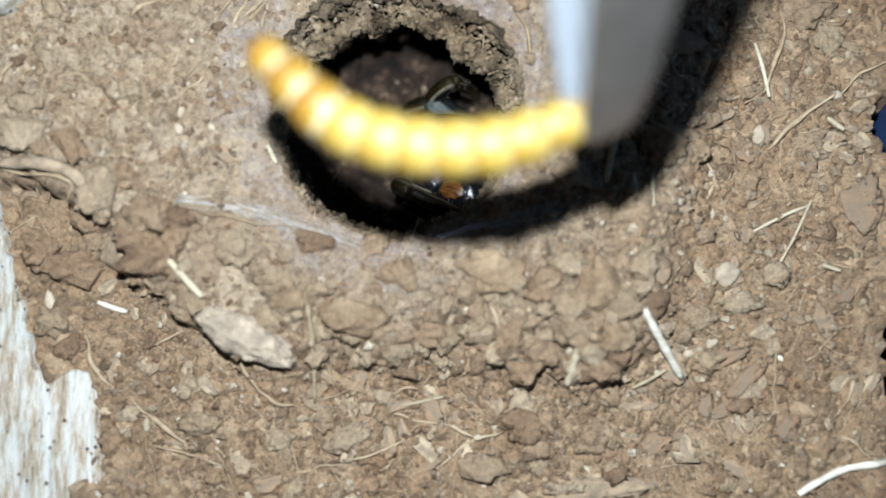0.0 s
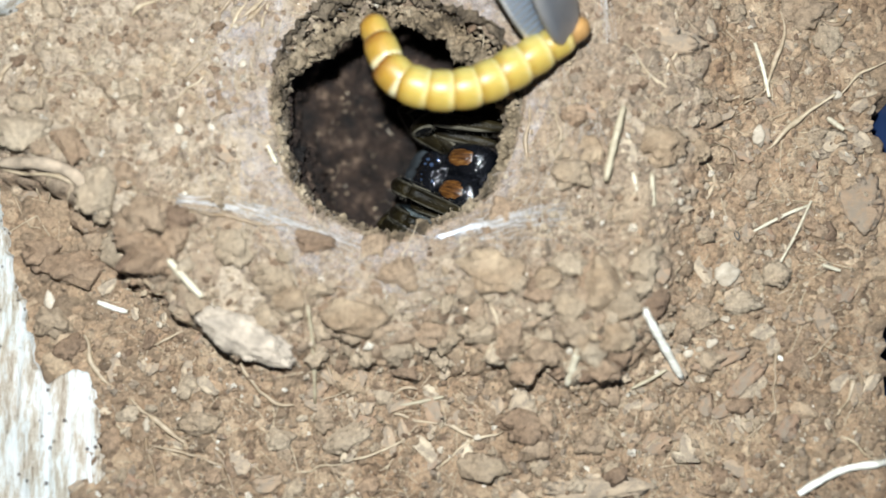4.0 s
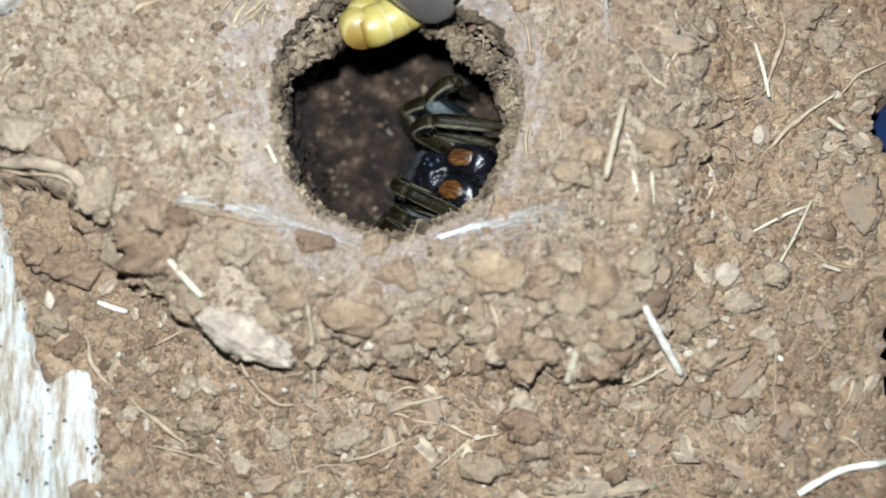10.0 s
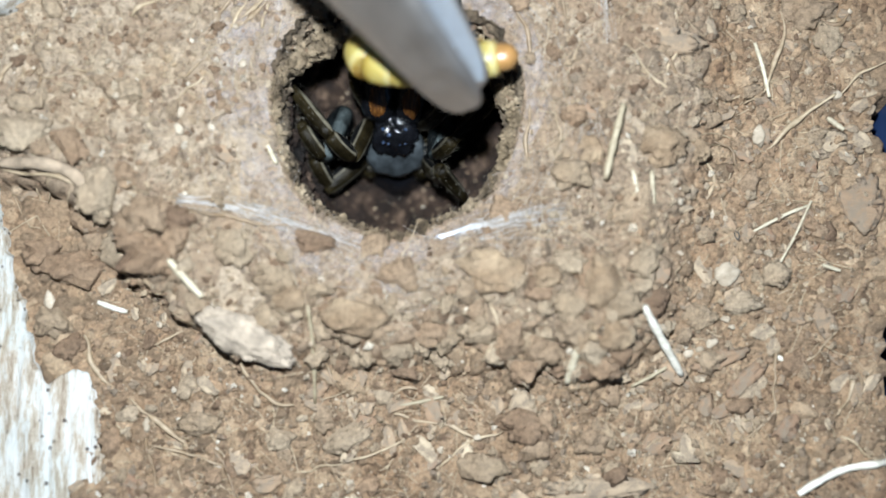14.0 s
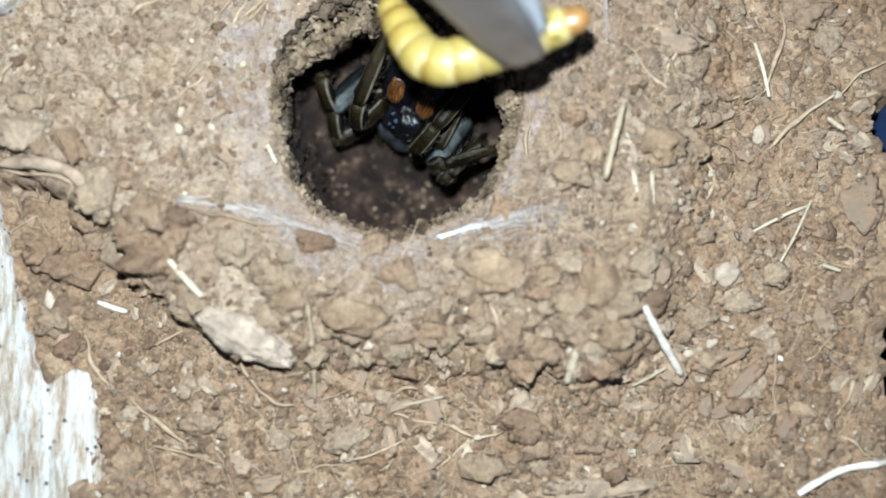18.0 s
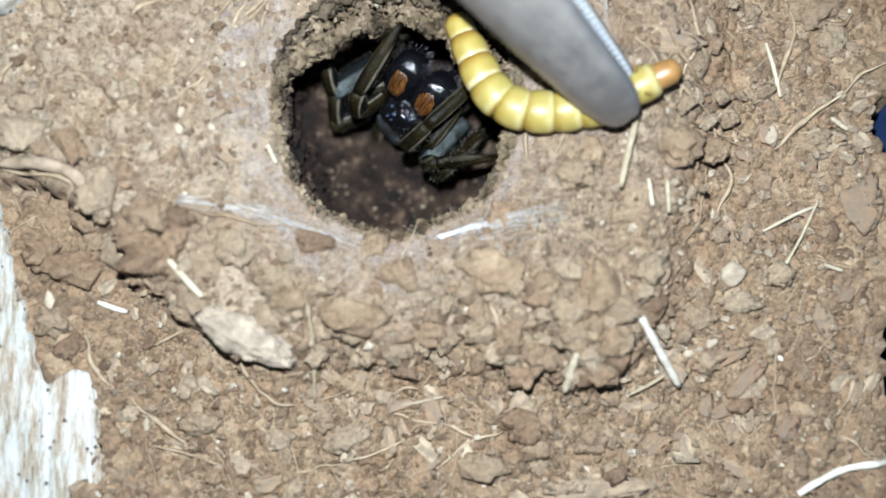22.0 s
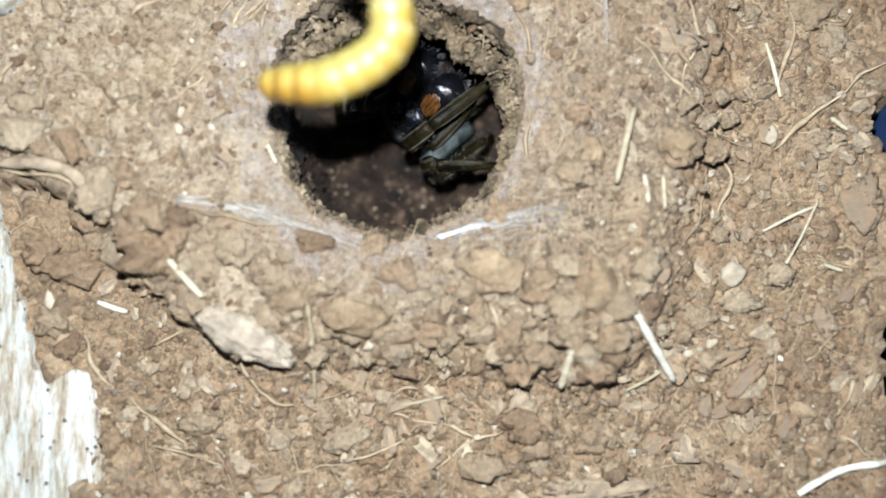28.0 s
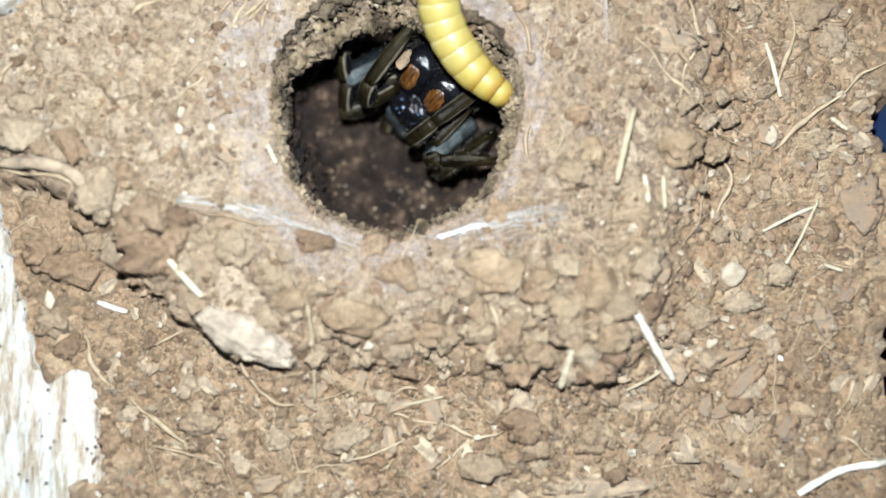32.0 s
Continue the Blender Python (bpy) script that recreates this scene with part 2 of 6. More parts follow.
# the edge of the trodden mound, where it breaks off towards the lower soil
MOUND = [(-75.0, 8.0), (-45.7, 7.3), (-40.3, 5.7), (-34.5, 2.1), (-31.9, -3.0), (-26.8, -7.2), (-16.7, -12.2), (-10.8, -9.8), (-4.9, -10.1),
         (3.3, -8.9), (10.4, -10.1), (16.2, -13.0), (20.4, -9.5), (22.6, -1.8), (25.8, 9.0), (27.6, 19.4), (29.0, 40.0), (26.0, 80.0), (-75.0, 80.0)]


def edge_distance(x, y, ring):
    """Distance to a closed ring, positive inside."""
    inside = np.zeros(x.shape, bool)
    best = np.full(x.shape, 1e9)
    for (ax, ay), (bx, by) in zip(ring, ring[1:] + ring[:1]):
        ex, ey = bx - ax, by - ay
        s = np.clip(((x - ax) * ex + (y - ay) * ey) / (ex * ex + ey * ey), 0, 1)
        best = np.minimum(best, np.hypot(x - ax - s * ex, y - ay - s * ey))
        cross = (ay > y) != (by > y)
        xi = ax + (y - ay) * ex / (ey if ey else 1e-9)
        inside ^= cross & (x < xi)
    return np.where(inside, best, -best)


def step(a, b, v):
    s = np.clip((v - a) / (b - a), 0, 1)
    return s * s * (3 - 2 * s)


WX, WY = soft_noise(3.2, 11, 3), soft_noise(3.2, 31, 3)
edge = edge_distance(XX + 1.6 * WX, YY + 1.6 * WY, MOUND)
hole_d = np.hypot(XX - HOLE[0], (YY - HOLE[1]) * 1.0)
theta = np.arctan2(YY - HOLE[1], XX - HOLE[0])


def mouth(t):
    """Radius of the burrow's mouth: wider on the far side, where it slopes in."""
    s = np.sin(t)
    torn = 1.2 * np.exp(-((t - 2.4) / 0.5) ** 2) + 1.7 * np.exp(-((t - 0.62) / 0.42) ** 2)
    return torn + HOLE_R + 0.4 + 0.9 * np.clip(-np.cos(t), 0, 1) ** 3 + np.where(s > 0, 1.7, -0.8) * s * s + 0.25 * np.sin(3 * t + 1.0) + 0.22 * np.sin(7 * t + 0.4)


def throat(t):
    s = np.sin(t)
    torn = 1.2 * np.exp(-((t - 2.4) / 0.5) ** 2) + 1.7 * np.exp(-((t - 0.62) / 0.42) ** 2)
    drop = torn + 2.9 * np.clip(s, 0, 1) ** 1.4 + 0.6 * np.clip(np.cos(t), 0, 1) - 0.5 * np.clip(-s, 0, 1)
    return mouth(t) - drop + (0.3 * np.sin(5 * t + 0.4) + 0.22 * np.sin(9 * t + 2.0)) * np.clip(s + 0.4, 0, 1)


rim = mouth(theta) + 0.5 * soft_noise(1.6, 61, 2)
MOUND_H = 5.2
# a steep break only at the root; elsewhere the spoil slopes down
cliff = step(-15, -23, XX)
lumpy = step(9, 2, np.abs(edge))
base = MOUND_H * (0.8 * (cliff * step(-0.4, 1.1, edge) + (1 - cliff) * step(-4.5, 2.6, edge)) + 0.2 * step(0.5, 6, edge)) - 0.35 * step(2, 9, edge) + 0.7 * soft_noise(14, 41, 2) + (0.35 + 0.55 * lumpy) * soft_noise(5, 47, 2) + 0.2 * lumpy * soft_noise(2.6, 57, 2)
silky = step(9.0, 1.0, hole_d - rim)
base = base * 1.0 - 1.7 * step(5.0, -0.5, hole_d - rim)
# the soil falls away towards the tub's far wall
gaps = step(3.6, 1.0, np.abs(YY - 13.5)) + step(11, 6, np.abs(YY + 16.5))
base = base - 9.0 * step(46.6, 47.6, XX + 1.0 * soft_noise(4, 71, 3) + 0.4 * gaps) * np.clip(gaps, 0, 1)

HEIGHT = base.copy()
TONE = np.clip(0.45 + 0.16 * soft_noise(2, 81, 3), 0, 1)


def heap(cx, cy, rx, ry, turn, tall, tone, sharp=0.5):
    """Lay one clod into the sheet, as high as it stands above what lies there."""
    r = max(rx, ry) * 1.5
    i0, i1 = np.searchsorted(GX, (cx - r, cx + r))
    j0, j1 = np.searchsorted(GY, (cy - r, cy + r))
    if i1 - i0 < 2 or j1 - j0 < 2:
        return
    s = np.s_[j0:j1, i0:i1]
    warp = 0.33 * r
    u, v = XX[s] - cx + warp * WX[s], YY[s] - cy + warp * WY[s]
    c, d = math.cos(turn), math.sin(turn)
    a, b = (u * c + v * d) / rx, (v * c - u * d) / ry
    if max(rx, ry) < 0.4:
        q = a * a + b * b
    else:
        k = rng.uniform(0, 6.28)
        q = np.maximum.reduce([(a * math.cos(k + o) + b * math.sin(k + o)) / rng.uniform(0.62, 1.0) for o in (0, 1.1, 2.1, 3.2, 4.2, 5.3)])
        q = 0.7 * q * np.abs(q) + 0.3 * (a * a + b * b)
    slope = rng.uniform(-0.35, 0.35)
    dome = base[(j0 + j1) // 2, (i0 + i1) // 2] + tall * (np.clip(1 - q, 0, 1) ** sharp) + slope * (a + 0.5 * b) * tall - tall * 0.35
    take = (q < 1) & (dome > HEIGHT[s])
    HEIGHT[s][take] = dome[take]
    TONE[s][take] = tone


def crumble(count, lo, hi, tall, calm):
    for _ in range(count):
        x, y = rng.uniform(-50, 48), rng.uniform(-32, 33)
        d = math.hypot(x - HOLE[0], y - HOLE[1]) - HOLE_R
        if d < 6 and rng.random() < calm * (1 - max(d, 0) / 6):
            continue
        r = lo * (hi / lo) ** rng.random()
        heap(x, y, r, r * rng.uniform(0.5, 1.0), rng.uniform(0, 3.14), r * tall * rng.uniform(0.5, 1.1),
             float(np.clip(rng.normal(0.54, 0.21), 0, 1)), rng.uniform(0.3, 0.6))


crumble(90, 2.0, 3.2, 0.6, 0.8)
crumble(1100, 0.9, 2.0, 0.85, 0.8)
crumble(8000, 0.4, 0.95, 1.4, 0.5)
crumble(15000, 0.2, 0.42, 1.35, 0.3)
for _ in range(170):
    # knobs of spoil pressed into the top of the mound
    r = rng.uniform(0.8, 2.2)
    heap(rng.uniform(-46, -18), rng.uniform(3, 32), r, r * rng.uniform(0.6, 1.0), rng.uniform(0, 3.14), r * rng.uniform(0.5, 0.95), rng.uniform(0.35, 0.8), 0.6)
calm = 1 - 0.45 * silky
HEIGHT = base + (HEIGHT - base) * calm + (0.16 * soft_noise(0.6, 91, 2) + 0.10 * soft_noise(1.1, 95, 2)) * calm
# paler spoil on the left; missing light left and right is put into tone
TONE = np.clip(TONE + 0.25 * step(0.0, 3.0, edge) * step(4, -8, XX) + 0.08 * step(4, 14, XX) * step(-6, 6, YY), 0, 1)
TONE = TONE * (1 - 0.35 * silky) + 0.62 * 0.35 * silky


def ground_z(x, y):
    i = int(np.clip(np.searchsorted(GX, x), 1, len(GX) - 1))
    j = int(np.clip(np.searchsorted(GY, y), 1, len(GY) - 1))
    return float(HEIGHT[j, i])


def soil_sheet():
    ny, nx = XX.shape
    idx = np.arange(nx * ny).reshape(ny, nx)
    quads = np.stack([idx[:-1, :-1], idx[:-1, 1:], idx[1:, 1:], idx[1:, :-1]], -1).reshape(-1, 4)
    open_hole = (hole_d < rim - 0.2).ravel()
    quads = quads[~open_hole[quads].all(1)]
    z = HEIGHT.ravel().copy()
    # the lip turns down into the burrow
    inner = step(0.5, -0.5, hole_d - rim).ravel()
    z -= 1.2 * inner
    me = grid_mesh("ground", np.stack([XX.ravel(), YY.ravel(), z], 1), quads, M_SOIL)
    a = me.attributes.new("tone", "FLOAT", "POINT")
    a.data.foreach_set("value", TONE.ravel().astype(np.float32)[:len(me.vertices)])
    # the lower soil is browner than the spoil of the mound
    a = me.attributes.new("peat", "FLOAT", "POINT")
    a.data.foreach_set("value", step(1.5, -2.0, edge).ravel().astype(np.float32)[:len(me.vertices)])
    return tagged(new("ground", me), "dry crumbly light-brown soil heaped round a burrow", "soil", kind="structure")


soil_sheet()


# ---- the burrow: a throat, a wider chamber and its floor ----
def burrow():
    n, m = 420, 120
    th = np.linspace(0, 2 * np.pi, n, endpoint=False)
    rows = []
    # depth, share of the mouth's radius against the throat's, and swelling
    zs = np.linspace(0.9, -23.0, m)
    lean = np.interp(-zs, [-0.9, 0.2, 2.5, 4.2, 23], [1.06, 0.95, 0.35, 0.0, 0.0])
    swell = np.interp(-zs, [-0.9, 4.2, 7, 12, 23], [0, 0, 0.6, 1.1, 0.6])
    rr = np.random.default_rng(5)
    tab = [rr.uniform(-1, 1, (m // k + 3, n // k + 1)) for k in (10, 5, 2)]
    for i, z in enumerate(zs):
        for j, t in enumerate(th):
            back = 0.96 * min(1.0, max(0.0, (math.sin(t) - 0.25) / 0.3)) * min(1.0, max(0.0, (z + 9.0) / 4.0))
            k = max(lean[i], back)
            r = k * float(mouth(t)) + (1 - k) * float(throat(t)) + swell[i]
            for tb, k, a in zip(tab, (10, 5, 2), (0.5, 0.5, 0.36)):
                w = tb.shape[1] - 1
                x, y = j / k, i / k
                jx, iy = int(x), int(y)
                fx, fy = x - jx, y - iy
                g = tb
                r += a * ((g[iy, jx % w] * (1 - fx) + g[iy, (jx + 1) % w] * fx) * (1 - fy) + (g[iy + 1, jx % w] * (1 - fx) + g[iy + 1, (jx + 1) % w] * fx) * fy)
            s = math.sin(t)
            # hollowed out under the far side of the lip
            r += 3.6 * min(1.0, max(0.0, s) * 1.4) * min(1.0, max(0.0, (-5.5 - z) / 4.0))
            if z > -7 and s > 0:
                ledge = (z + 0.45 * math.sin(3.1 * t) + 0.35 * math.sin(7.3 * t + 1) + 0.2 * math.sin(17 * t)) / 1.25
                r += s * (0.75 * (ledge % 1.0) - 0.3)
            zz = min(z + (MOUND_H - 1.0), 2.7 + 2.4 * min(1.0, max(0.0, (s - 0.1) / 0.5)) + 0.02 * z)
            # the near-left wall slopes in towards the floor
            r -= 3.4 * max(0.0, math.cos(t - 3.45)) ** 1.5 * min(1.0, max(0.0, (-1.5 - z) / 13.0))
            rows.append((HOLE[0] + r * math.cos(t), HOLE[1] + r * math.sin(t), zz))
    idx = np.arange(n * m).reshape(m, n)
    quads = np.stack([idx[:-1], np.roll(idx[:-1], -1, 1), np.roll(idx[1:], -1, 1), idx[1:]], -1).reshape(-1, 4)
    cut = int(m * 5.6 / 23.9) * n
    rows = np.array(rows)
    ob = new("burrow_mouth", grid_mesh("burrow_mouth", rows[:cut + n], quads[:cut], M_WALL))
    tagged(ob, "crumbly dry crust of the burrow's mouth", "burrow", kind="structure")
    # below the cut the wall takes the floor's darker soil
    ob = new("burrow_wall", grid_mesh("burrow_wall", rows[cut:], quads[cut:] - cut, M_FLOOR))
    tagged(ob, "dark earthen wall of the round burrow", "burrow", kind="structure")
    # the floor, with small crumbs
    k = 150
    g = np.linspace(-17.5, 17.5, k)
    fx, fy = np.meshgrid(g, g)
    fr = np.random.default_rng(9)
    z = np.full_like(fx, FLOOR_Z) + 0.021 * np.minimum(fx ** 2 + fy ** 2, 150)
    for _ in range(2400):
        cx, cy, r = fr.uniform(-17, 17), fr.uniform(-17, 17), fr.uniform(0.25, 1.0)
        q = ((fx - cx) ** 2 + (fy - cy) ** 2) / r ** 2
        z += 0.42 * r * np.clip(1 - q, 0, 1) ** 0.5
    idx = np.arange(k * k).reshape(k, k)
    quads = np.stack([idx[:-1, :-1], idx[:-1, 1:], idx[1:, 1:], idx[1:, :-1]], -1).reshape(-1, 4)
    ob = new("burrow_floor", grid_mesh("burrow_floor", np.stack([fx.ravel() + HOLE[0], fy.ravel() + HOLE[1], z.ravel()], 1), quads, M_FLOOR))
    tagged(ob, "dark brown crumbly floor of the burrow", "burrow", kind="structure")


FLOOR_Z = -17.0


def floor_crumbs():
    r = np.random.default_rng(88)
    pieces = []
    for _ in range(900):
        a, d = r.uniform(0, 6.28), 11 * math.sqrt(r.random())
        s = 0.05 * (0.26 / 0.05) ** (r.random() ** 2)
        q = BALL1[0] * (1 + 0.8 * (r.random((len(BALL1[0]), 1)) - 0.5)) * s
        x, y = d * math.cos(a), d * math.sin(a)
        pieces.append((q + (HOLE[0] + x, HOLE[1] + y, FLOOR_Z + 0.021 * d * d + 0.45), BALL1[1]))
    v, f = joined(pieces)
    tagged(new("floor_crumbs", mesh_of("floor_crumbs", v, f, M_CRUMB, False)), "small dry crumbs fallen on the burrow's floor", "crumbs", kind="stuff")


burrow()
floor_crumbs()


# ---- the tub that holds the soil, and the table under it ----
def tub():
    base_ob = tagged(new("plastic_tub"), "dark navy plastic tub filled with soil, on a dark table", "tub")
    x0, x1, y0, y1, z0, z1, w = -74.5, 48.8, -47.5, 58.5, -27.0, 0.6, 1.6

    def box(name, a, b, c, d, e, f):
        v = [(x, y, z) for z in (e, f) for y in (c, d) for x in (a, b)]
        fa = [[0, 2, 3, 1], [4, 5, 7, 6], [0, 1, 5, 4], [2, 6, 7, 3], [0, 4, 6, 2], [1, 3, 7, 5]]
        part(name, mesh_of(name, v, fa, M_TUB, False), base_ob)

    box("floor", x0, x1, y0, y1, z0, z0 + w)
    box("side_wall", x0 - w, x0, y0 - w, y1 + w, z0, z1)
    box("side_wall", x1, x1 + w, y0 - w, y1 + w, z0, z1)
    box("end_wall", x0, x1, y0 - w, y0, z0, z1)
    box("end_wall", x0, x1, y1, y1 + w, z0, z1)
    v = np.array([(-900, -900, -27.6), (900, -900, -27.6), (900, 900, -27.6), (-900, 900, -27.6)], float)
    tagged(new("table", mesh_of("table", v, [[0, 1, 2, 3]], M_TABLE, False)), "dark table top under the tub", "table", kind="structure")


tub()


# ---- the slab of weathered white wood along the soil's edge ----
def wood_slab():
    ring = [(-73.0, -44.0), (-34.3, -38.1), (-34.9, -19.4), (-36.8, -13.0), (-39.0, -12.7), (-41.0, -13.7), (-42.8, -8.9), (-44.8, -4.2), (-45.9, 2.4), (-47.2, 8.4), (-47.5, 14.5),
            (-60.0, 20.0), (-73.0, 20.0)]
    xs, ys = np.arange(-73, -33, 0.22), np.arange(-44, 22, 0.22)
    x, y = np.meshgrid(xs, ys)
    r = np.random.default_rng(21)

    def bands(sx, sy, seed):
        q = np.random.default_rng(seed)
        tab = q.uniform(-1, 1, (int(70 / sy) + 3, int(45 / sx) + 3))
        fx, fy = (x + 74) / sx, (y + 45) / sy
        ix, iy = fx.astype(int), fy.astype(int)
        a, b = fx - ix, fy - iy
        return (tab[iy, ix] * (1 - a) + tab[iy, ix + 1] * a) * (1 - b) + (tab[iy + 1, ix] * (1 - a) + tab[iy + 1, ix + 1] * a) * b

    grainy = 0.5 * bands(3.0, 16, 1) + 0.3 * bands(1.2, 7, 2) + 0.2 * bands(0.5, 3, 3)
    d = edge_distance(x + 0.6 * bands(1.5, 1.5, 4) + 0.3 * bands(0.6, 0.6, 5), y + 0.6 * bands(1.5, 1.5, 6), ring)
    z = 1.9 + 0.7 * grainy - 6.0 * step(0.5, -0.6, d) - 0.012 * (x + 55) ** 2 * 0.2
    k = np.arange(x.size).reshape(x.shape)
    quads = np.stack([k[:-1, :-1], k[:-1, 1:], k[1:, 1:], k[1:, :-1]], -1).reshape(-1, 4)
    keep = (d > -1.6).ravel()
    quads = quads[keep[quads].all(1)]
    me = grid_mesh("wood_slab", np.stack([x.ravel(), y.ravel(), z.ravel()], 1), quads, M_BARK)
    tagged(new("wood_slab", me), "weathered white wood slab with peeling grain, half buried in soil", "wood")
    # a second scrap shows at the far corner
    ring2 = [(-73.0, 28.0), (-50.0, 23.0), (-44.8, 23.8), (-42.7, 26.0), (-41.6, 30.7), (-42.0, 45.0), (-73.0, 45.0)]
    xs, ys = np.arange(-73, -38, 0.25), np.arange(20, 46, 0.25)
    x, y = np.meshgrid(xs, ys)
    d = edge_distance(x, y, ring2)
    z = MOUND_H + 2.4 + 0.3 * np.sin(x * 2.1 + 0.4 * y) * np.sin(0.5 * y) - 6.5 * step(0.5, -0.6, d)
    k = np.arange(x.size).reshape(x.shape)
    quads = np.stack([k[:-1, :-1], k[:-1, 1:], k[1:, 1:], k[1:, :-1]], -1).reshape(-1, 4)
    keep = (d > -1.6).ravel()
    quads = quads[keep[quads].all(1)]
    me = grid_mesh("wood_scrap", np.stack([x.ravel(), y.ravel(), z.ravel()], 1), quads, M_BARK)
    tagged(new("wood_scrap", me), "small scrap of weathered white wood in the soil", "wood")


wood_slab()


# ---- silk round the mouth ----
def silk():
    r = np.random.default_rng(33)
    pieces = []
    for _ in range(330):
        a = r.uniform(0, 2 * np.pi)
        if 0.9 < a < 2.4 and r.random() < 0.6:
            continue
        d0 = float(mouth(a)) + r.uniform(0.4, 8.0)
        span = r.uniform(0.08, 0.5)
        slant = r.normal(0, 2.0)
        pts = []
        for k in range(5):
            t = a + span * (k / 4 - 0.5)
            d = d0 + slant * (k / 4 - 0.5)
            x, y = HOLE[0] + d * math.cos(t), HOLE[1] + d * math.sin(t)
            pts.append((x, y, ground_z(x, y) + 0.08 + 0.1 * r.random()))
        pieces.append(tube(spline(pts, 9), r.uniform(0.008, 0.02), 3))
    v, f = joined(pieces)
    tagged(new("silk_threads", mesh_of("silk_threads", v, f, M_SILK_DULL)), "fine grey-white silk threads over the soil at the burrow mouth", "silk", kind="stuff")
    # the sheet of old silk that the threads make, draped over the lip
    n, m = 160, 26
    z = HEIGHT.copy()
    for _ in range(4):
        z[1:-1, 1:-1] = 0.2 * (z[1:-1, 1:-1] + z[:-2, 1:-1] + z[2:, 1:-1] + z[1:-1, :-2] + z[1:-1, 2:])
    v = []
    for i in range(m):
        for j in range(n):
            t = 2 * math.pi * j / n
            d = float(mouth(t)) + 0.5 + 7.5 * (i / (m - 1)) * (0.75 + 0.25 * math.sin(3 * t + 0.5) + 0.1 * math.sin(11 * t)) * (0.68 - 0.38 * math.cos(t))
            x, y = HOLE[0] + d * math.cos(t), HOLE[1] + d * math.sin(t)
            a = int(np.searchsorted(GX, x)), int(np.searchsorted(GY, y))
            v.append((x, y, float(z[min(a[1], z.shape[0] - 1), min(a[0], z.shape[1] - 1)]) + 0.12 - 0.35 * (i == m - 1)))
    idx = np.arange(n * m).reshape(m, n)
    quads = np.stack([idx[:-1], np.roll(idx[:-1], -1, 1), np.roll(idx[1:], -1, 1), idx[1:]], -1).reshape(-1, 4)
    tagged(new("silk_sheet", grid_mesh("silk_sheet", np.array(v), quads, M_FILM)), "thin torn grey silk sheet draped over the burrow's lip", "silk")


silk()


# ---- straws, roots, chips, clods and grains lying on the soil ----
def lie(points, lift=0.12, n=14, sag=0.0):
    """A curve through plan points that rests on the soil."""
    p = spline([(x, y, 0.0) for x, y in points], n)
    z = np.array([ground_z(x, y) for x, y, _ in p])
    k = np.ones(5) / 5
    zs = np.convolve(np.pad(z, 2, mode="edge"), k, mode="valid")
    p[:, 2] = np.maximum(zs, z - 0.1) + lift
    return p


def strand(name, label, category, group, material, points, radius, lift=0.12, taper=0.5, n=14, flat=1.0, sides=6, stiff=False, wiggle=0.0):
    p = lie(points, lift, n)
    if wiggle:
        for q in p:
            q += wiggle * np.array(noise.noise_vector(Vector((q[0] * 0.45, q[1] * 0.45, radius * 40)))[:]) * (1, 1, 0.3)
    if stiff:
        g = np.linspace(0, 1, n)
        line = np.polyval(np.polyfit(g, p[:, 2], 1), g)
        p[:, 2] = line + 0.75 * max(0.0, (p[:, 2] - line).max())
    c = p.mean(0)
    s = np.linspace(0, 1, n)
    r = radius * (1 - taper * np.abs(2 * s - 1) ** 3) * (1 + 0.12 * np.sin(s * 23 + points[0][0]) + 0.6 * wiggle * np.sin(s * 9 + points[0][1]))
    v, f = tube(p - c, r, sides, flat)
    ob = new(name, mesh_of(name, v, f, material))
    ob.location = Vector(c) * MM
    return tagged(ob, label, category, group)


NUDGED = []
STRAWS = [
    ([(20.1, -6.7), (22.4, -10.2), (24.7, -13.6)], 0.46), ([(-28.3, -0.8), (-26.3, -3.1), (-24.0, -5.5)], 0.42),
    ([(20.0, 13.8), (18.9, 9.8), (18.0, 6.1)], 0.38), ([(21.1, 7.2), (21.4, 4.4)], 0.26), ([(23.0, 7.2), (23.2, 3.8)], 0.28),
    ([(-36.1, -5.7), (-34.5, -6.3), (-33.2, -6.7)], 0.3), ([(34.5, 22.0), (35.3, 19.4), (36.0, 16.2)], 0.24)] + [
    ([(41.4, 14.0), (43.1, 12.7)], 0.3), ([(34.9, -11.3), (36.3, -12.6)], 0.3), ([(40.0, -1.8), (41.9, -2.4)], 0.22),
    ([(13.6, -10.3), (12.6, -14.3)], 0.42), ([(-13.5, -6.3), (-13.2, -10.7), (-13.3, -16.2)], 0.22), ([(-5.8, -16.6), (-2.6, -16.1), (0.1, -15.5)], 0.2),
    ([(-18.1, 10.3), (-17.2, 8.4)], 0.3), ([(19.6, -14.7), (21.5, -13.7), (23.1, -12.7)], 0.2),
    ([(33.8, 1.8), (37.3, 3.6), (39.8, 4.6)], 0.2), ([(35.6, -2.4), (37.8, 1.2), (39.8, 5.1)], 0.16)]
for k, (pts, r) in enumerate(STRAWS):
    ob = strand("straw", "short pale dry straw lying on the soil", "straw", "straws on the soil", M_BLEACHED if k in (0, 5, 8) else M_STRAW, pts, r, 0.9 if k == 2 else 0.7 if k in (0, 1) else 0.2, 0.25, 14, 1.0, 7, True)
    if k in (0, 2, 3, 4, 10, 14):
        NUDGED.append((ob, 1.0 if k == 0 else 0.8))

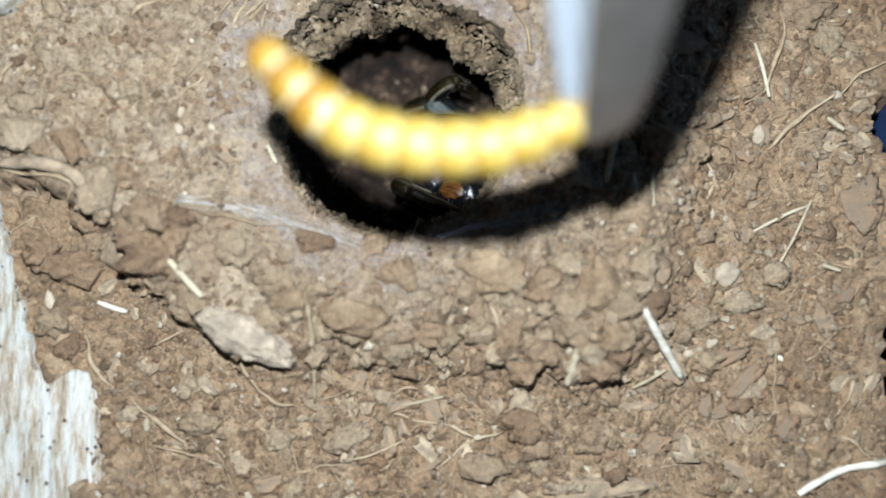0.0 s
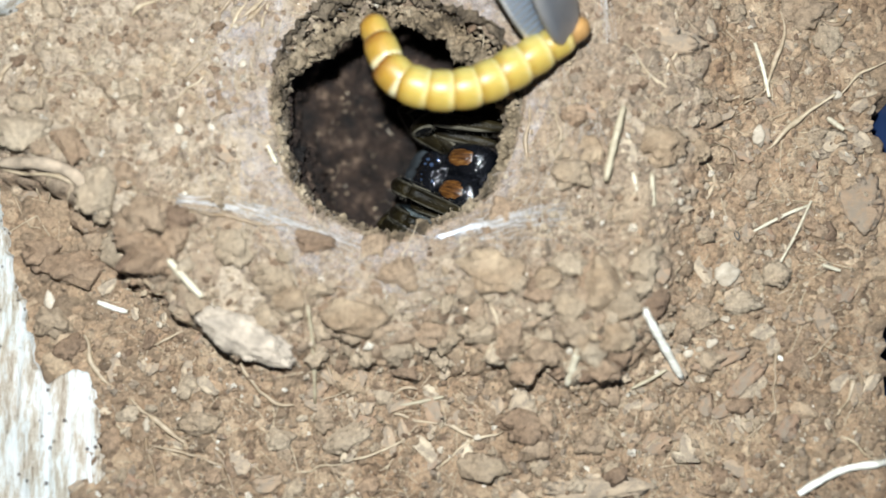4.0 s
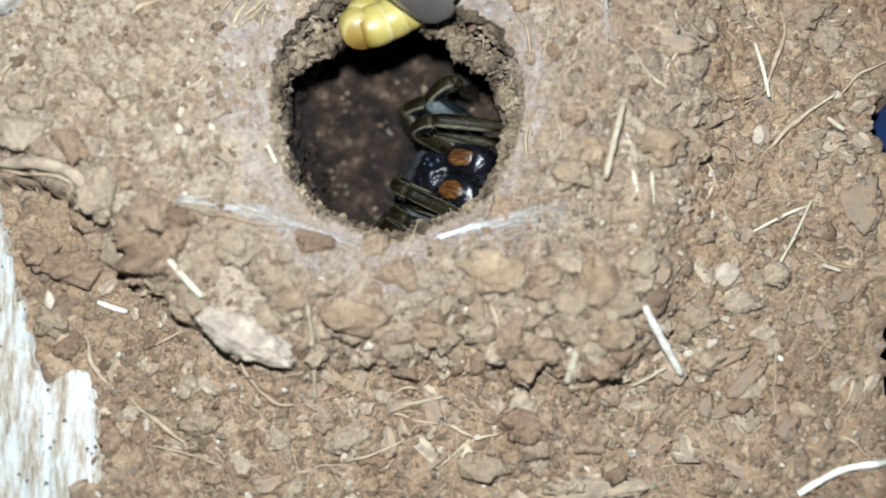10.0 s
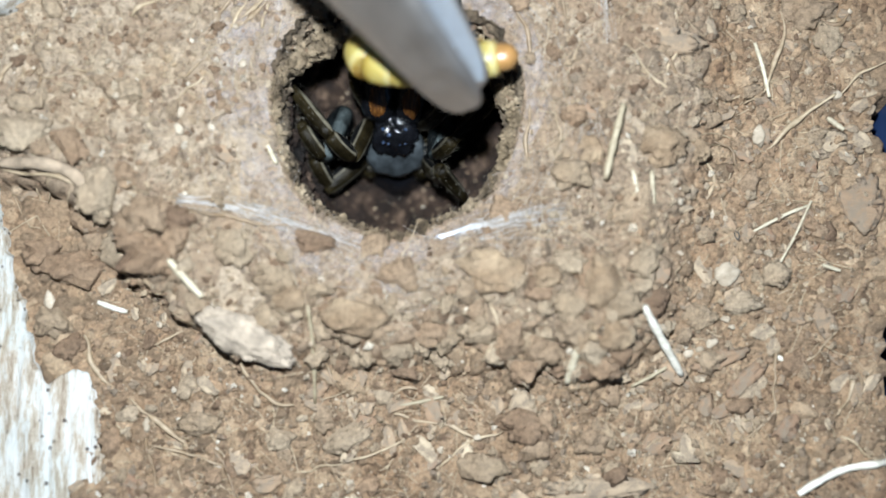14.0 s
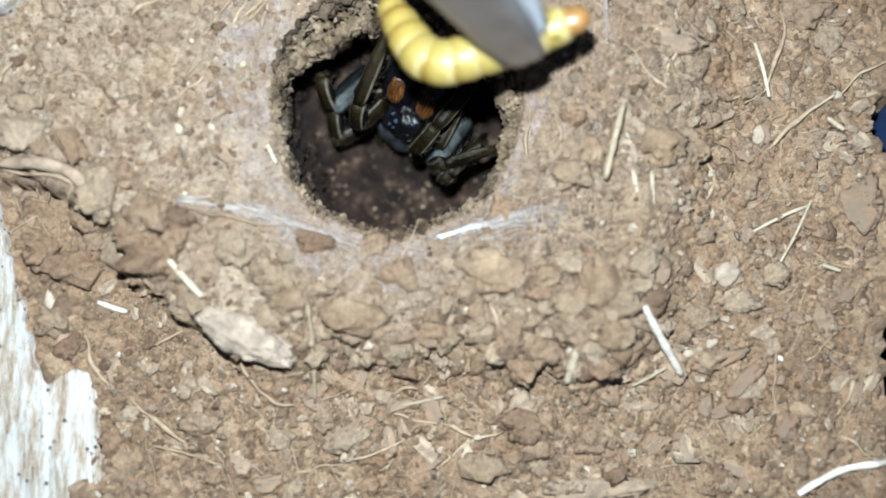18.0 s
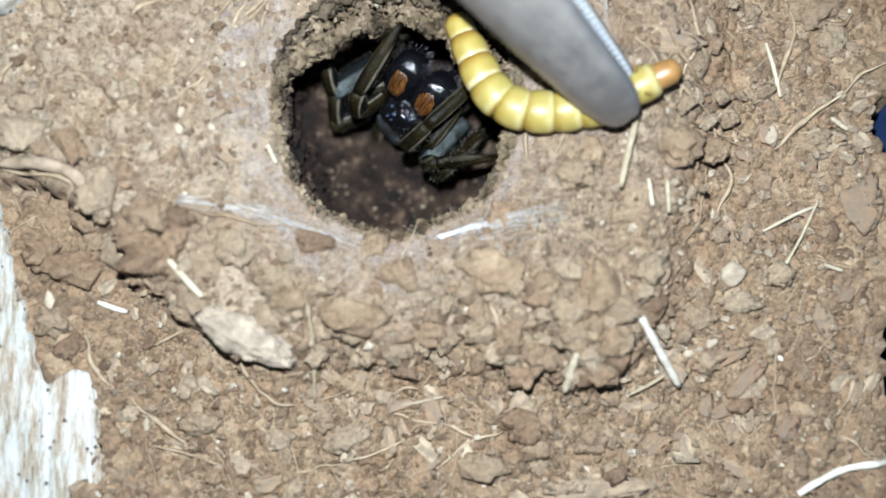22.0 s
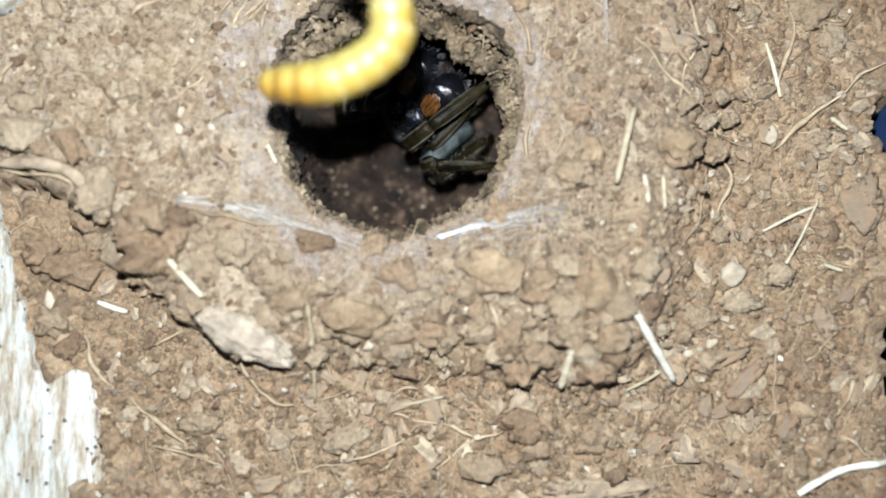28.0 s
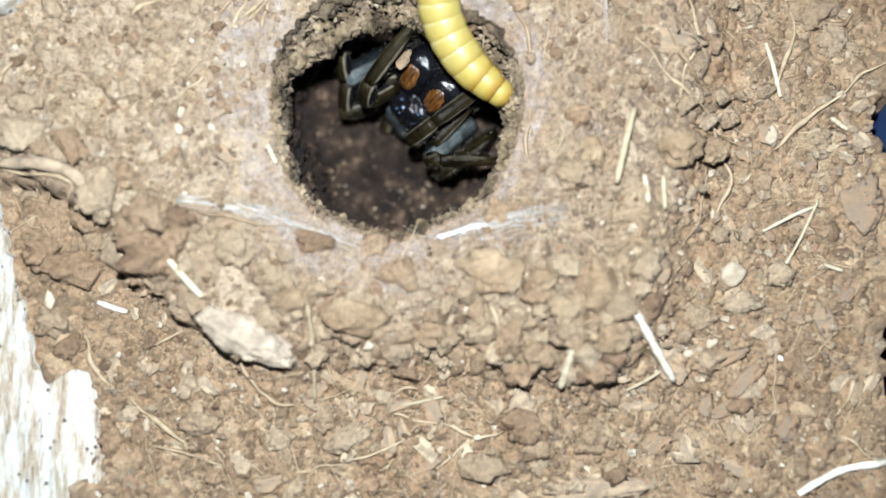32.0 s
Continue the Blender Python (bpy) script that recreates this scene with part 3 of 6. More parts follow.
ROOTS = [
    [(27.4, 10.2), (27.7, 6.6), (26.5, 2.7), (25.0, -0.6)], [(25.0, 26.9), (26.2, 23.2), (27.6, 19.4)], [(22.8, 22.5), (25.2, 18.8), (28.1, 15.7)],
    [(19.5, 21.6), (22.7, 18.2), (25.4, 15.4), (27.7, 13.6)], [(27.7, 13.6), (30.3, 8.4), (29.0, 3.6)], [(25.9, 13.0), (29.2, 12.0), (31.6, 10.7), (33.6, 8.4)],
    [(35.2, 10.5), (38.9, 13.9), (42.6, 16.6)], [(33.5, 15.4), (35.7, 17.6), (37.3, 21.3), (37.6, 25.7)], [(42.6, 16.6), (45.1, 18.8), (47.5, 20.0)]] + [
    [(31.2, -20.0), (34.3, -16.8), (34.6, -11.9), (34.2, -10.4)], [(36.2, -13.6), (39.2, -10.7), (41.0, -8.9)], [(41.2, -19.4), (42.9, -20.6), (44.3, -22.0)],
    [(41.0, -17.4), (42.2, -15.4), (43.2, -13.0)], [(43.2, -13.0), (44.0, -15.4), (44.2, -17.4)], [(-37.1, -8.9), (-36.1, -12.5), (-33.3, -15.4)],
    [(-31.4, -10.7), (-29.1, -9.5), (-26.8, -8.8)], [(-32.7, -15.9), (-30.6, -17.4), (-26.2, -20.6)], [(-30.6, -19.4), (-29.9, -22.9), (-28.9, -25.8)],
    [(-31.1, -20.6), (-27.0, -21.1), (-22.3, -22.9)], [(-27.1, -17.1), (-23.5, -21.1), (-21.1, -25.8)], [(-15.3, -23.5), (-10.7, -22.3), (-5.5, -20.9), (-2.6, -18.3)]] + [
    [(-7.3, -15.9), (-3.8, -14.8), (-1.4, -14.8)], [(-4.9, -17.4), (-0.2, -18.3), (3.6, -19.7)], [(-0.2, -22.9), (2.1, -20.6), (6.2, -18.8)],
    [(-14.1, -8.9), (-12.0, -11.9), (-10.5, -14.8)], [(-14.8, -1.8), (-13.9, -6.0), (-13.8, -10.1)], [(-23.6, 21.9), (-22.7, 24.4), (-21.1, 26.6)],
    [(-20.9, 23.2), (-19.4, 25.0), (-18.5, 26.9)], [(-28.0, 16.0), (-26.2, 17.6), (-24.1, 19.4)], [(-46.7, 15.1), (-44.9, 17.6), (-43.5, 19.4)],
    [(-41.9, 17.0), (-39.5, 17.1), (-37.1, 17.4)], [(-43.5, 18.2), (-43.0, 16.6)], [(6.2, 26.3), (8.3, 23.2), (9.3, 18.8)], [(11.5, 15.1), (12.1, 12.0), (11.6, 9.0)]] + [
    [(9.1, 14.5), (8.8, 11.4), (8.4, 8.4)], [(13.7, 20.7), (13.1, 24.4), (12.6, 26.9)], [(4.5, -6.0), (5.7, -8.9), (3.9, -11.9)],
    [(-45.1, 7.5), (-42.7, 7.3), (-39.7, 7.1), (-36.7, 5.7)], [(-27.1, 4.5), (-21.7, 4.0), (-16.9, 2.8)], [(-26.2, 3.6), (-21.1, 2.5), (-15.7, 1.6)],
    [(20.7, -23.4), (21.3, -21.1), (22.2, -19.7)], [(14.3, -24.6), (17.2, -24.3), (19.5, -24.1)], [(39.9, 26.3), (42.3, 24.4), (44.2, 25.0)],
    [(26.8, 23.2), (25.8, 19.4), (23.9, 14.5)], [(-20.8, -11.9), (-18.4, -15.4), (-15.5, -16.5)], [(-27.5, 15.0), (-25.6, 16.5), (-23.7, 18.1)], [(-22.6, 21.9), (-21.6, 23.7), (-20.7, 25.5)], [(-20.7, 22.4), (-19.6, 24.0), (-18.4, 25.4)], [(-45.3, 14.1), (-43.6, 16.2), (-41.7, 18.4)],
    [(-41.7, 18.3), (-41.4, 16.5), (-41.2, 15.3)], [(-38.7, 17.8), (-35.2, 17.9), (-31.2, 18.1)], [(-18.0, 25.5), (-18.4, 24.3), (-19.1, 22.6)], [(-32.4, 23.7), (-30.6, 24.7), (-29.0, 25.5)]]
for k, pts in enumerate(ROOTS):
    strand("root_fibre", "thin tan root fibre curling over the soil", "root", "roots in the soil", M_ROOT, pts, 0.27 if k in (6, 14, 16) else 0.12 + 0.10 * ((k * 7) % 5) / 4, 0.2, 0.6, 26, 1.0, 6, False, 0.55)

strand("white_straw", "long white dry straw at the soil's edge", "straw", "", M_BLEACHED,
       [(36.4, -25.4), (38.7, -24.1), (42.2, -22.7), (47.5, -22.0)], 0.42, 0.5, 0.1, 20)


def silk_bundle(label, points, count, radius, fan):
    """A frayed bundle of silk lying over the lip."""
    r = np.random.default_rng(count)
    pieces = []
    across = (np.array(points[-1]) - points[0]) / np.linalg.norm(np.array(points[-1]) - points[0])
    for _ in range(count):
        o, e = r.normal(0, fan * 0.5), r.normal(0, fan)
        w = [o + (e - o) * k / (len(points) - 1) for k in range(len(points))]
        pts = [(x + 0.15 * r.normal() - across[1] * q, y + across[0] * q) for (x, y), q in zip(points, w)]
        p = lie(pts, 0.12 + 0.12 * r.random(), 12)
        pieces.append(tube(p, radius * r.uniform(0.5, 1.2) * np.linspace(1.2, 0.4, 12), 5))
    v, f = joined(pieces)
    tagged(new("silk_strand", mesh_of("silk_strand", v, f, M_SILK if "bright" in label else M_SILK_DULL)), label, "silk", kind="stuff")


silk_bundle("bright frayed white silk strand on the burrow's lip", [(-0.5, 0.8), (1.6, 1.5), (4.4, 2.4)], 7, 0.10, 0.28)
silk_bundle("thin grey-white silk threads fanning over the lip", [(1.0, 1.1), (6.0, 2.4), (12.6, 3.4)], 16, 0.03, 0.6)
silk_bundle("faint frayed silk strand trailing over the lip", [(3.3, 1.5), (7.5, 2.5), (12.3, 3.2)], 26, 0.03, 1.0)
silk_bundle("faint pale silk fibres on the burrow's lip", [(-26.8, 4.5), (-21.1, 3.7), (-15.4, 2.1)], 24, 0.045, 0.7)
silk_bundle("faint pale silk fibres sagging before the burrow", [(-19.5, 3.6), (-14.0, 1.6), (-8.5, -0.8)], 16, 0.03, 0.8)
silk_bundle("faint grey silk wisps standing on the soil", [(16.6, 26.8), (16.9, 24.0), (17.4, 20.8)], 14, 0.024, 0.5)
silk_bundle("faint grey silk wisps beside the burrow", [(15.6, 14.0), (15.3, 11.6), (14.6, 9.2)], 12, 0.024, 0.5)


def fine_fibres():
    r = np.random.default_rng(77)
    pieces = []
    for _ in range(760):
        x, y = r.uniform(-46, 45), r.uniform(-30, 31)
        if math.hypot(x - HOLE[0], y - HOLE[1]) < HOLE_R + 1.5 or (x < -36 and y < 2):
            continue
        a, ln, cv = r.uniform(0, 6.28), r.uniform(1.0, 5.5), r.normal(0, 0.22)
        pts = [(x, y)]
        for k in range(4):
            a += cv * 0.5
            pts.append((pts[-1][0] + ln / 4 * math.cos(a), pts[-1][1] + ln / 4 * math.sin(a)))
        pieces.append(tube(lie(pts, 0.08, 8), r.uniform(0.025, 0.07), 4))
    v, f = joined(pieces)
    tagged(new("fine_fibres", mesh_of("fine_fibres", v, f, M_ROOT)), "hair-thin tan fibres scattered over the soil", "fibres", kind="stuff")


fine_fibres()


def loose_crumbs():
    r = np.random.default_rng(55)
    v0, f0 = BALL1
    pieces = []
    for _ in range(21000):
        x, y = r.uniform(-48, 45.5), r.uniform(-31, 32)
        d = math.hypot(x - HOLE[0], y - HOLE[1]) - HOLE_R
        if d < 0.3 or (x < -37 and y < 8):
            continue
        if d < 6 and r.random() < 0.6:
            continue
        s = 0.08 * (0.55 / 0.08) ** (r.random() ** 2.6)
        q = v0 * (1 + 0.9 * (r.random((len(v0), 1)) - 0.5)) * s * r.uniform(0.6, 1.1, 3)
        t = r.uniform(0, 3.14)
        q = np.stack([q[:, 0] * math.cos(t) - q[:, 1] * math.sin(t), q[:, 0] * math.sin(t) + q[:, 1] * math.cos(t), q[:, 2]], 1)
        pieces.append((q + (x, y, ground_z(x, y) + 0.25 * s), f0))
    v, f = joined(pieces)
    tagged(new("soil_crumbs", mesh_of("soil_crumbs", v, f, M_CRUMB, False)), "loose brown crumbs of dry soil", "crumbs", kind="stuff")


loose_crumbs()


def rim_crumbs():
    """Crumbs and flakes that hang in the broken crust of the mouth."""
    r = np.random.default_rng(66)
    pieces = []
    for k in range(1900):
        t = r.uniform(-0.4, 3.0)
        g = r.uniform(0.0, 0.75)
        d = g * float(mouth(t)) + (1 - g) * float(throat(t)) + r.normal(0, 0.12)
        z = MOUND_H - 1.6 - 1.2 * abs(g - 0.35) + r.normal(0, 0.3)
        if k % 3 == 0:
            t = r.uniform(2.9, 6.1)
            d, z = float(mouth(t)) + r.normal(-0.15, 0.3), 2.6 + r.normal(0, 0.5)
        s = 0.08 * (0.42 / 0.08) ** (r.random() ** 2)
        q = BALL1[0] * (1 + 1.1 * (r.random((len(BALL1[0]), 1)) - 0.5)) * s * r.uniform(0.35, 1.7, 3)
        pieces.append((q + (HOLE[0] + d * math.cos(t), HOLE[1] + d * math.sin(t), z), BALL1[1]))
    v, f = joined(pieces)
    tagged(new("rim_crumbs", mesh_of("rim_crumbs", v, f, M_FLAP, False)), "crumbs of dry soil in the burrow's broken crust", "crumbs", kind="stuff")


rim_crumbs()


def crust_flap(t0, t1, inset, thick, seed, low=3.0):
    """A cracked slab of crust that stands inside the mouth, with a gap behind it."""
    n, m = 260, 30
    v = []
    for i in range(m):
        a = 2 * math.pi * i / m
        ca = math.copysign(abs(math.cos(a)) ** 0.7, math.cos(a))
        for j in range(n):
            g = j / (n - 1)
            t = t0 + (t1 - t0) * g
            fade = math.sin(math.pi * min(1, max(0, g))) ** 0.35
            p = Vector((t * 6, math.cos(a) + seed, math.sin(a)))
            k = 1 + 0.5 * noise.noise(p * 0.9) + 0.35 * noise.noise(p * 2.3)
            flaky = 0.34 * noise.noise(p * 5.1) + 0.30 * abs(noise.noise(p * 9.0)) + 0.22 * noise.noise(p * 17) + 0.12 * noise.noise(p * 33)
            d = float(throat(t)) + inset + thick * fade * (k * ca + 0.55 * flaky) + 0.7 * noise.noise(Vector((t * 5, 3, seed))) + 0.4 * noise.noise(Vector((t * 14, 3, seed))) + 0.2 * noise.noise(Vector((t * 31, 3, seed)))
            z = MOUND_H - low + 1.1 * fade * (k * math.sin(a) + flaky) + 0.35 * (d - float(throat(t))) + 0.7 * noise.noise(Vector((t * 7, 9, seed))) + 0.35 * noise.noise(Vector((t * 19, 9, seed)))
            v.append((HOLE[0] + d * math.cos(t), HOLE[1] + d * math.sin(t), z))
    idx = np.arange(n * m).reshape(m, n)
    quads = np.stack([idx[:, :-1], idx[:, 1:], np.roll(idx, -1, 0)[:, 1:], np.roll(idx, -1, 0)[:, :-1]], -1).reshape(-1, 4)
    tagged(new("crust_flap", grid_mesh("crust_flap", np.array(v), quads, M_FLAP)), "cracked slab of dry crust inside the burrow's mouth", "crust")


crust_flap(1.56, 2.98, 0.6, 0.85, 0.0)
crust_flap(0.38, 1.54, 0.8, 1.05, 4.0)
crust_flap(-0.62, 0.55, 0.15, 0.75, 9.0, 3.4)


def set_down(name, label, category, group, me, x, y, sink, turn=0.0, tilt=0.0):
    ob = new(name, me)
    ob.matrix_basis = at_mm(x, y, ground_z(x, y) + sink, tilt, 0, turn)
    return tagged(ob, label, category, group)


# clods: plan place, half-sizes, turn
CLODS = [((-29.9, -1.5), 2.2, 1.7, 30), ((-30.9, 2.1), 1.7, 1.4, 0), ((-21.3, -0.3), 1.7, 1.8, 80), ((-27.0, 2.4), 1.5, 1.3, 20), ((-39.4, -2.1), 2.0, 1.4, 10),
         ((-16.8, -3.6), 1.9, 1.4, 150), ((-4.4, -3.0), 2.0, 1.5, 20), ((14.6, -3.0), 2.0, 1.6, 100), ((17.8, -6.0), 1.9, 2.2, 80), ((12.8, -6.6), 1.6, 1.3, 40),
         ((14.5, -11.0), 1.3, 1.2, 0), ((17.7, -11.0), 1.6, 1.2, 160), ((-15.9, -6.6), 1.6, 1.3, 60), ((-10.9, -6.3), 1.5, 1.1, 0), ((-8.5, -8.3), 2.4, 1.3, 5)] + [
         ((22.4, 10.0), 2.1, 1.7, 170), ((26.3, 10.0), 1.5, 1.2, 20), ((-40.7, -7.8), 1.4, 1.8, 90), ((-39.1, -10.4), 1.6, 1.2, 30), ((-34.9, 6.3), 1.5, 1.2, 70),
         ((-32.6, 7.2), 1.3, 1.1, 0), ((-42.9, 11.4), 2.4, 1.8, 10), ((-38.0, 10.2), 2.0, 1.5, 140), ((-32.2, 15.7), 1.4, 1.1, 20), ((-1.4, -8.9), 1.5, 1.1, 10),
         ((3.9, -8.1), 1.3, 1.0, 40), ((8.0, -9.5), 1.6, 1.2, 170), ((21.6, -6.0), 1.3, 1.6, 90), ((39.3, 25.7), 2.6, 1.6, 15), ((41.3, 22.5), 1.4, 1.2, 90)] + [
         ((15.5, -20.0), 1.4, 1.1, 30), ((8.5, -18.3), 1.6, 2.2, 80), ((-10.2, -20.0), 2.2, 1.2, 30), ((-25.4, -18.3), 1.0, 1.7, 80), ((-17.2, -20.0), 1.5, 1.1, 0),
         ((3.8, -22.9), 1.3, 2.2, 85), ((26.9, -7.2), 1.3, 1.5, 70), ((31.1, -6.0), 1.5, 1.1, 20), ((36.2, -11.9), 1.4, 1.1, 50), ((32.0, -14.8), 1.8, 1.0, 30),
         ((-13.3, 0.3), 1.8, 1.0, 170), ((-7.4, -0.0), 1.6, 0.9, 10), ((12.9, 7.2), 1.4, 1.8, 80)]
for k, ((x, y), a, b, turn) in enumerate(CLODS):
    v, f = lump((1.12 * a, 1.12 * b, 0.85 * min(a, b)), k + 1, 0.55, BALL4, 1.7, 0.0, 3)
    ob = set_down("soil_clod", "rounded clod of dry light-brown soil", "clod", "clods on the mound", mesh_of("soil_clod", v, f, M_TAN if k in (15, 16) else M_CLOD), x, y, 0.2 * b, turn)
    if 8 < x < 26 and -16 < y < 6:
        NUDGED.append((ob, 0.6))

# smooth tan lumps of clay along the mound's edge
LUMPS = [((-9.1, -7.3), 3.2, 1.7, 175), ((-15.0, -5.7), 1.7, 1.3, 20), ((16.2, -4.1), 2.0, 2.7, 10), ((17.4, -9.4), 1.7, 1.3, 30), ((14.0, -9.8), 1.2, 1.6, 0), ((10.4, -3.6), 1.5, 1.1, 15)]
for k, ((x, y), a, b, turn) in enumerate(LUMPS):
    v, f = lump((a, b, 0.9 * min(a, b)), 520 + k, 0.4, BALL4, 1.3, 0.0, 3)
    ob = set_down("clay_lump", "smooth tan lump of dry clay on the mound's edge", "clay lump", "clay lumps on the mound", mesh_of("clay_lump", v, f, M_TAN), x, y, 0.5 * min(a, b), turn)
    if x > 8:
        NUDGED.append((ob, 0.6))

# knobbly clods standing proud along the broken edge of the mound
PROUD = [((-29.8, 2.8), 2.5, 1.9, 20), ((-34.5, 4.8), 2.1, 1.7, 70), ((-29.2, -1.6), 2.2, 1.8, 10), ((-33.8, -0.7), 2.5, 1.9, 150), ((-27.0, 0.3), 1.5, 1.3, 40),
         ((-31.5, 0.3), 1.5, 1.4, 0), ((-38.3, -2.1), 3.6, 1.8, 5), ((-41.9, -0.4), 2, 1.6, 40), ((-36.7, 0.8), 1.7, 1.4, 100),
         ((9.9, -10.8), 1.9, 1.6, 10), ((6.7, -9.6), 1.7, 1.3, 60), ((13.1, -8.7), 1.8, 1.4, 30), ((3.8, -9.0), 2, 1.4, 170), ((0.3, -9.6), 1.5, 1.3, 0),
         ((15.9, -12.7), 1.6, 1.1, 160), ((-4.9, -10.7), 1.7, 1.3, 30), ((8.4, -13.0), 1.4, 1.1, 20), ((20.2, -2.0), 1.8, 1.5, 60), ((12.6, -2.0), 1.7, 1.3, 10)]
for k, ((x, y), a, b, turn) in enumerate(PROUD):
    v, f = lump((a, b, 0.9 * min(a, b)), 700 + k, 0.6, BALL4, 1.5, 0.0, 2)
    ob = set_down("soil_clod", "knobbly tan clod standing proud on the mound's broken edge", "clod", "clods on the mound", mesh_of("soil_clod", v, f, M_CLOD), x, y, 0.45 * b, turn)
    if x > 8:
        NUDGED.append((ob, 0.6))

# many smaller clods, half sunk in the soil
shapes = []
for k in range(14):
    v, f = lump((1.0, 0.75, 0.65), 300 + k, 0.75, BALL3, 2.0, 0.0, 3)
    shapes.append(mesh_of("soil_clod", v, f, M_CLOD))
pick = random.Random(12)
for k in range(330):
    x, y = pick.uniform(-46, 46), pick.uniform(-29, 31)
    if k >= 250:
        # the crumbled slope in front of the mouth
        x, y = pick.uniform(-14, 23), pick.uniform(-13.5, -4)
    d = math.hypot(x - HOLE[0], y - HOLE[1]) - HOLE_R
    if d < 2.5 or (d < 6 and pick.random() < 0.5) or (x < -35 and y < 6):
        continue
    size = 0.5 * 3.0 ** pick.random()
    ob = set_down("soil_clod", "small rough clod of dry brown soil", "clod", "small clods in the soil", shapes[k % 14], x, y, 0.1 * size, pick.uniform(0, 360), pick.uniform(-20, 20))
    ob.scale = (size, size * pick.uniform(0.8, 1.2), size * pick.uniform(0.7, 1.1))
    if 6 < x < 24 and -15 < y < 6:
        NUDGED.append((ob, 0.6))

# the thick root that bridges the mound's broken edge
strand("thick_root", "thick pale root bridging a crack at the mound's edge", "root", "", plain("soil_coated_root", (0.28, 0.215, 0.15), 0.85, var=0.35, scale=700, bump=0.0004),
       [(-45.6, 8.3), (-42.8, 8.2), (-39.8, 7.9), (-37.3, 6.9), (-35.6, 4.8), (-34.8, 2.8)], 0.7, 0.75, 0.4, 26, 0.8, 8)
strand("dark_loop", "tiny dark looped husk on the soil", "husk", "", M_TABLE,
       [(30.7, 1.7), (31.0, 1.6), (31.1, 1.2), (30.9, 0.8), (30.6, 1.2), (30.6, 1.6)], 0.07, 0.3, 0.1, 18)

# chips: flat pieces of bark
CHIPS = [((44.5, 4.5), 2.3, 3.4, 0), ((40.6, 11.6), 2.7, 1.7, 0), ((23.1, 21.3), 3.4, 2.0, 160), ((5.4, -3.0), 3.6, 1.9, 175), ((15.2, 9.8), 1.3, 1.9, 5),
         ((39.6, -7.8), 1.2, 1.7, 10), ((16.9, -24.7), 6.0, 1.2, 3), ((31.5, -13.6), 2.6, 0.9, 45), ((28.6, -11.9), 3.2, 1.0, 20), ((21.9, -20.6), 2.0, 1.2, 30),
         ((-1.7, -21.1), 2.4, 0.9, 140), ((35.4, -18.8), 1.6, 1.1, 60), ((25.1, -21.7), 1.5, 0.8, 170), ((-31.6, -24.6), 2.2, 1.1, 150), ((-25.7, -17.7), 0.9, 1.7, 0)] + [
         ((-8.4, -18.8), 2.2, 1.2, 40), ((8.0, -16.5), 1.3, 1.8, 20), ((-4.9, -16.5), 1.6, 0.8, 10), ((-18.2, -24.6), 1.8, 1.0, 20), ((42.4, -4.8), 1.2, 0.8, 40),
         ((27.3, -16.5), 1.4, 0.9, 70), ((33.4, -8.9), 1.4, 0.9, 20), ((-13.1, -14.8), 1.6, 0.8, 30), ((19.7, -16.5), 1.5, 0.7, 15), ((-43.3, 5.7), 1.8, 0.9, 10)]
for k, ((x, y), a, b, turn) in enumerate(CHIPS):
    v, f = lump((a, b, 0.55), k + 60, 0.55, BALL4, 1.8, 0.45, 6)
    set_down("bark_chip", "smooth yellowish chip on the mound" if k in (3, 4) else "flat reddish-brown bark chip on the soil", "bark chip", "bark chips on the soil", mesh_of("bark_chip", v, f, M_TAN if k in (3, 4) else M_CHIP), x, y, 0.5 if k in (3, 4) else 0.12, turn, ((k * 37) % 17 - 8))

# flakes of peat and bark strewn over the lower soil
shapes = []
for k in range(12):
    v, f = lump((1.0, 0.62, 0.2), 400 + k, 0.5, BALL3, 1.8, 0.15, 7)
    shapes.append(mesh_of("bark_flake", v, f, M_CHIP))
for k in range(430):
    x, y = pick.uniform(-38, 46), pick.uniform(-29, 31)
    i, j = int(np.searchsorted(GX, x)), int(np.searchsorted(GY, y))
    if edge[j, i] > -0.5 and pick.random() < 0.8 or math.hypot(x - HOLE[0], y - HOLE[1]) < HOLE_R + 6:
        continue
    size = 0.6 * 2.9 ** pick.random()
    ob = set_down("bark_flake", "thin flake of brown bark lying in the soil", "bark flake", "bark flakes on the soil", shapes[k % 12], x, y, 0.12, pick.uniform(0, 360), pick.uniform(-25, 25))
    ob.scale = (size, size * pick.uniform(0.7, 1.1), 1.0)

# pale grains
GRAINS = [((33.7, 12.0), 0.75, 1.2, 0), ((29.7, -2.8), 1.8, 1.5, 20), ((-27.0, 13.6), 0.8, 0.5, 60), ((-27.0, 11.7), 0.7, 0.5, 120), ((-30.7, -18.5), 0.45, 0.7, 0),
          ((25.6, -11.1), 0.7, 0.4, 20), ((28.1, -10.0), 0.7, 0.45, 15), ((26.8, -10.6), 0.5, 0.4, 30), ((29.6, -7.5), 0.5, 0.4, 0), ((-23.7, 12.0), 0.4, 0.6, 10)] + [
          ((11.7, 5.7), 0.45, 0.35, 0), ((30.1, -8.3), 0.4, 0.3, 0), ((3.6, -19.7), 0.45, 0.35, 0), ((-37.9, 23.8), 0.3, 0.6, 160), ((42.0, 16.3), 0.5, 0.5, 0),
          ((-41.3, -5.4), 0.55, 1.1, 10), ((29.4, -23.5), 0.5, 0.35, 20), ((22.5, -8.3), 0.7, 0.4, 150), ((-33.4, 15.1), 0.5, 0.4, 0), ((-20.8, 18.8), 0.5, 0.4, 30)]
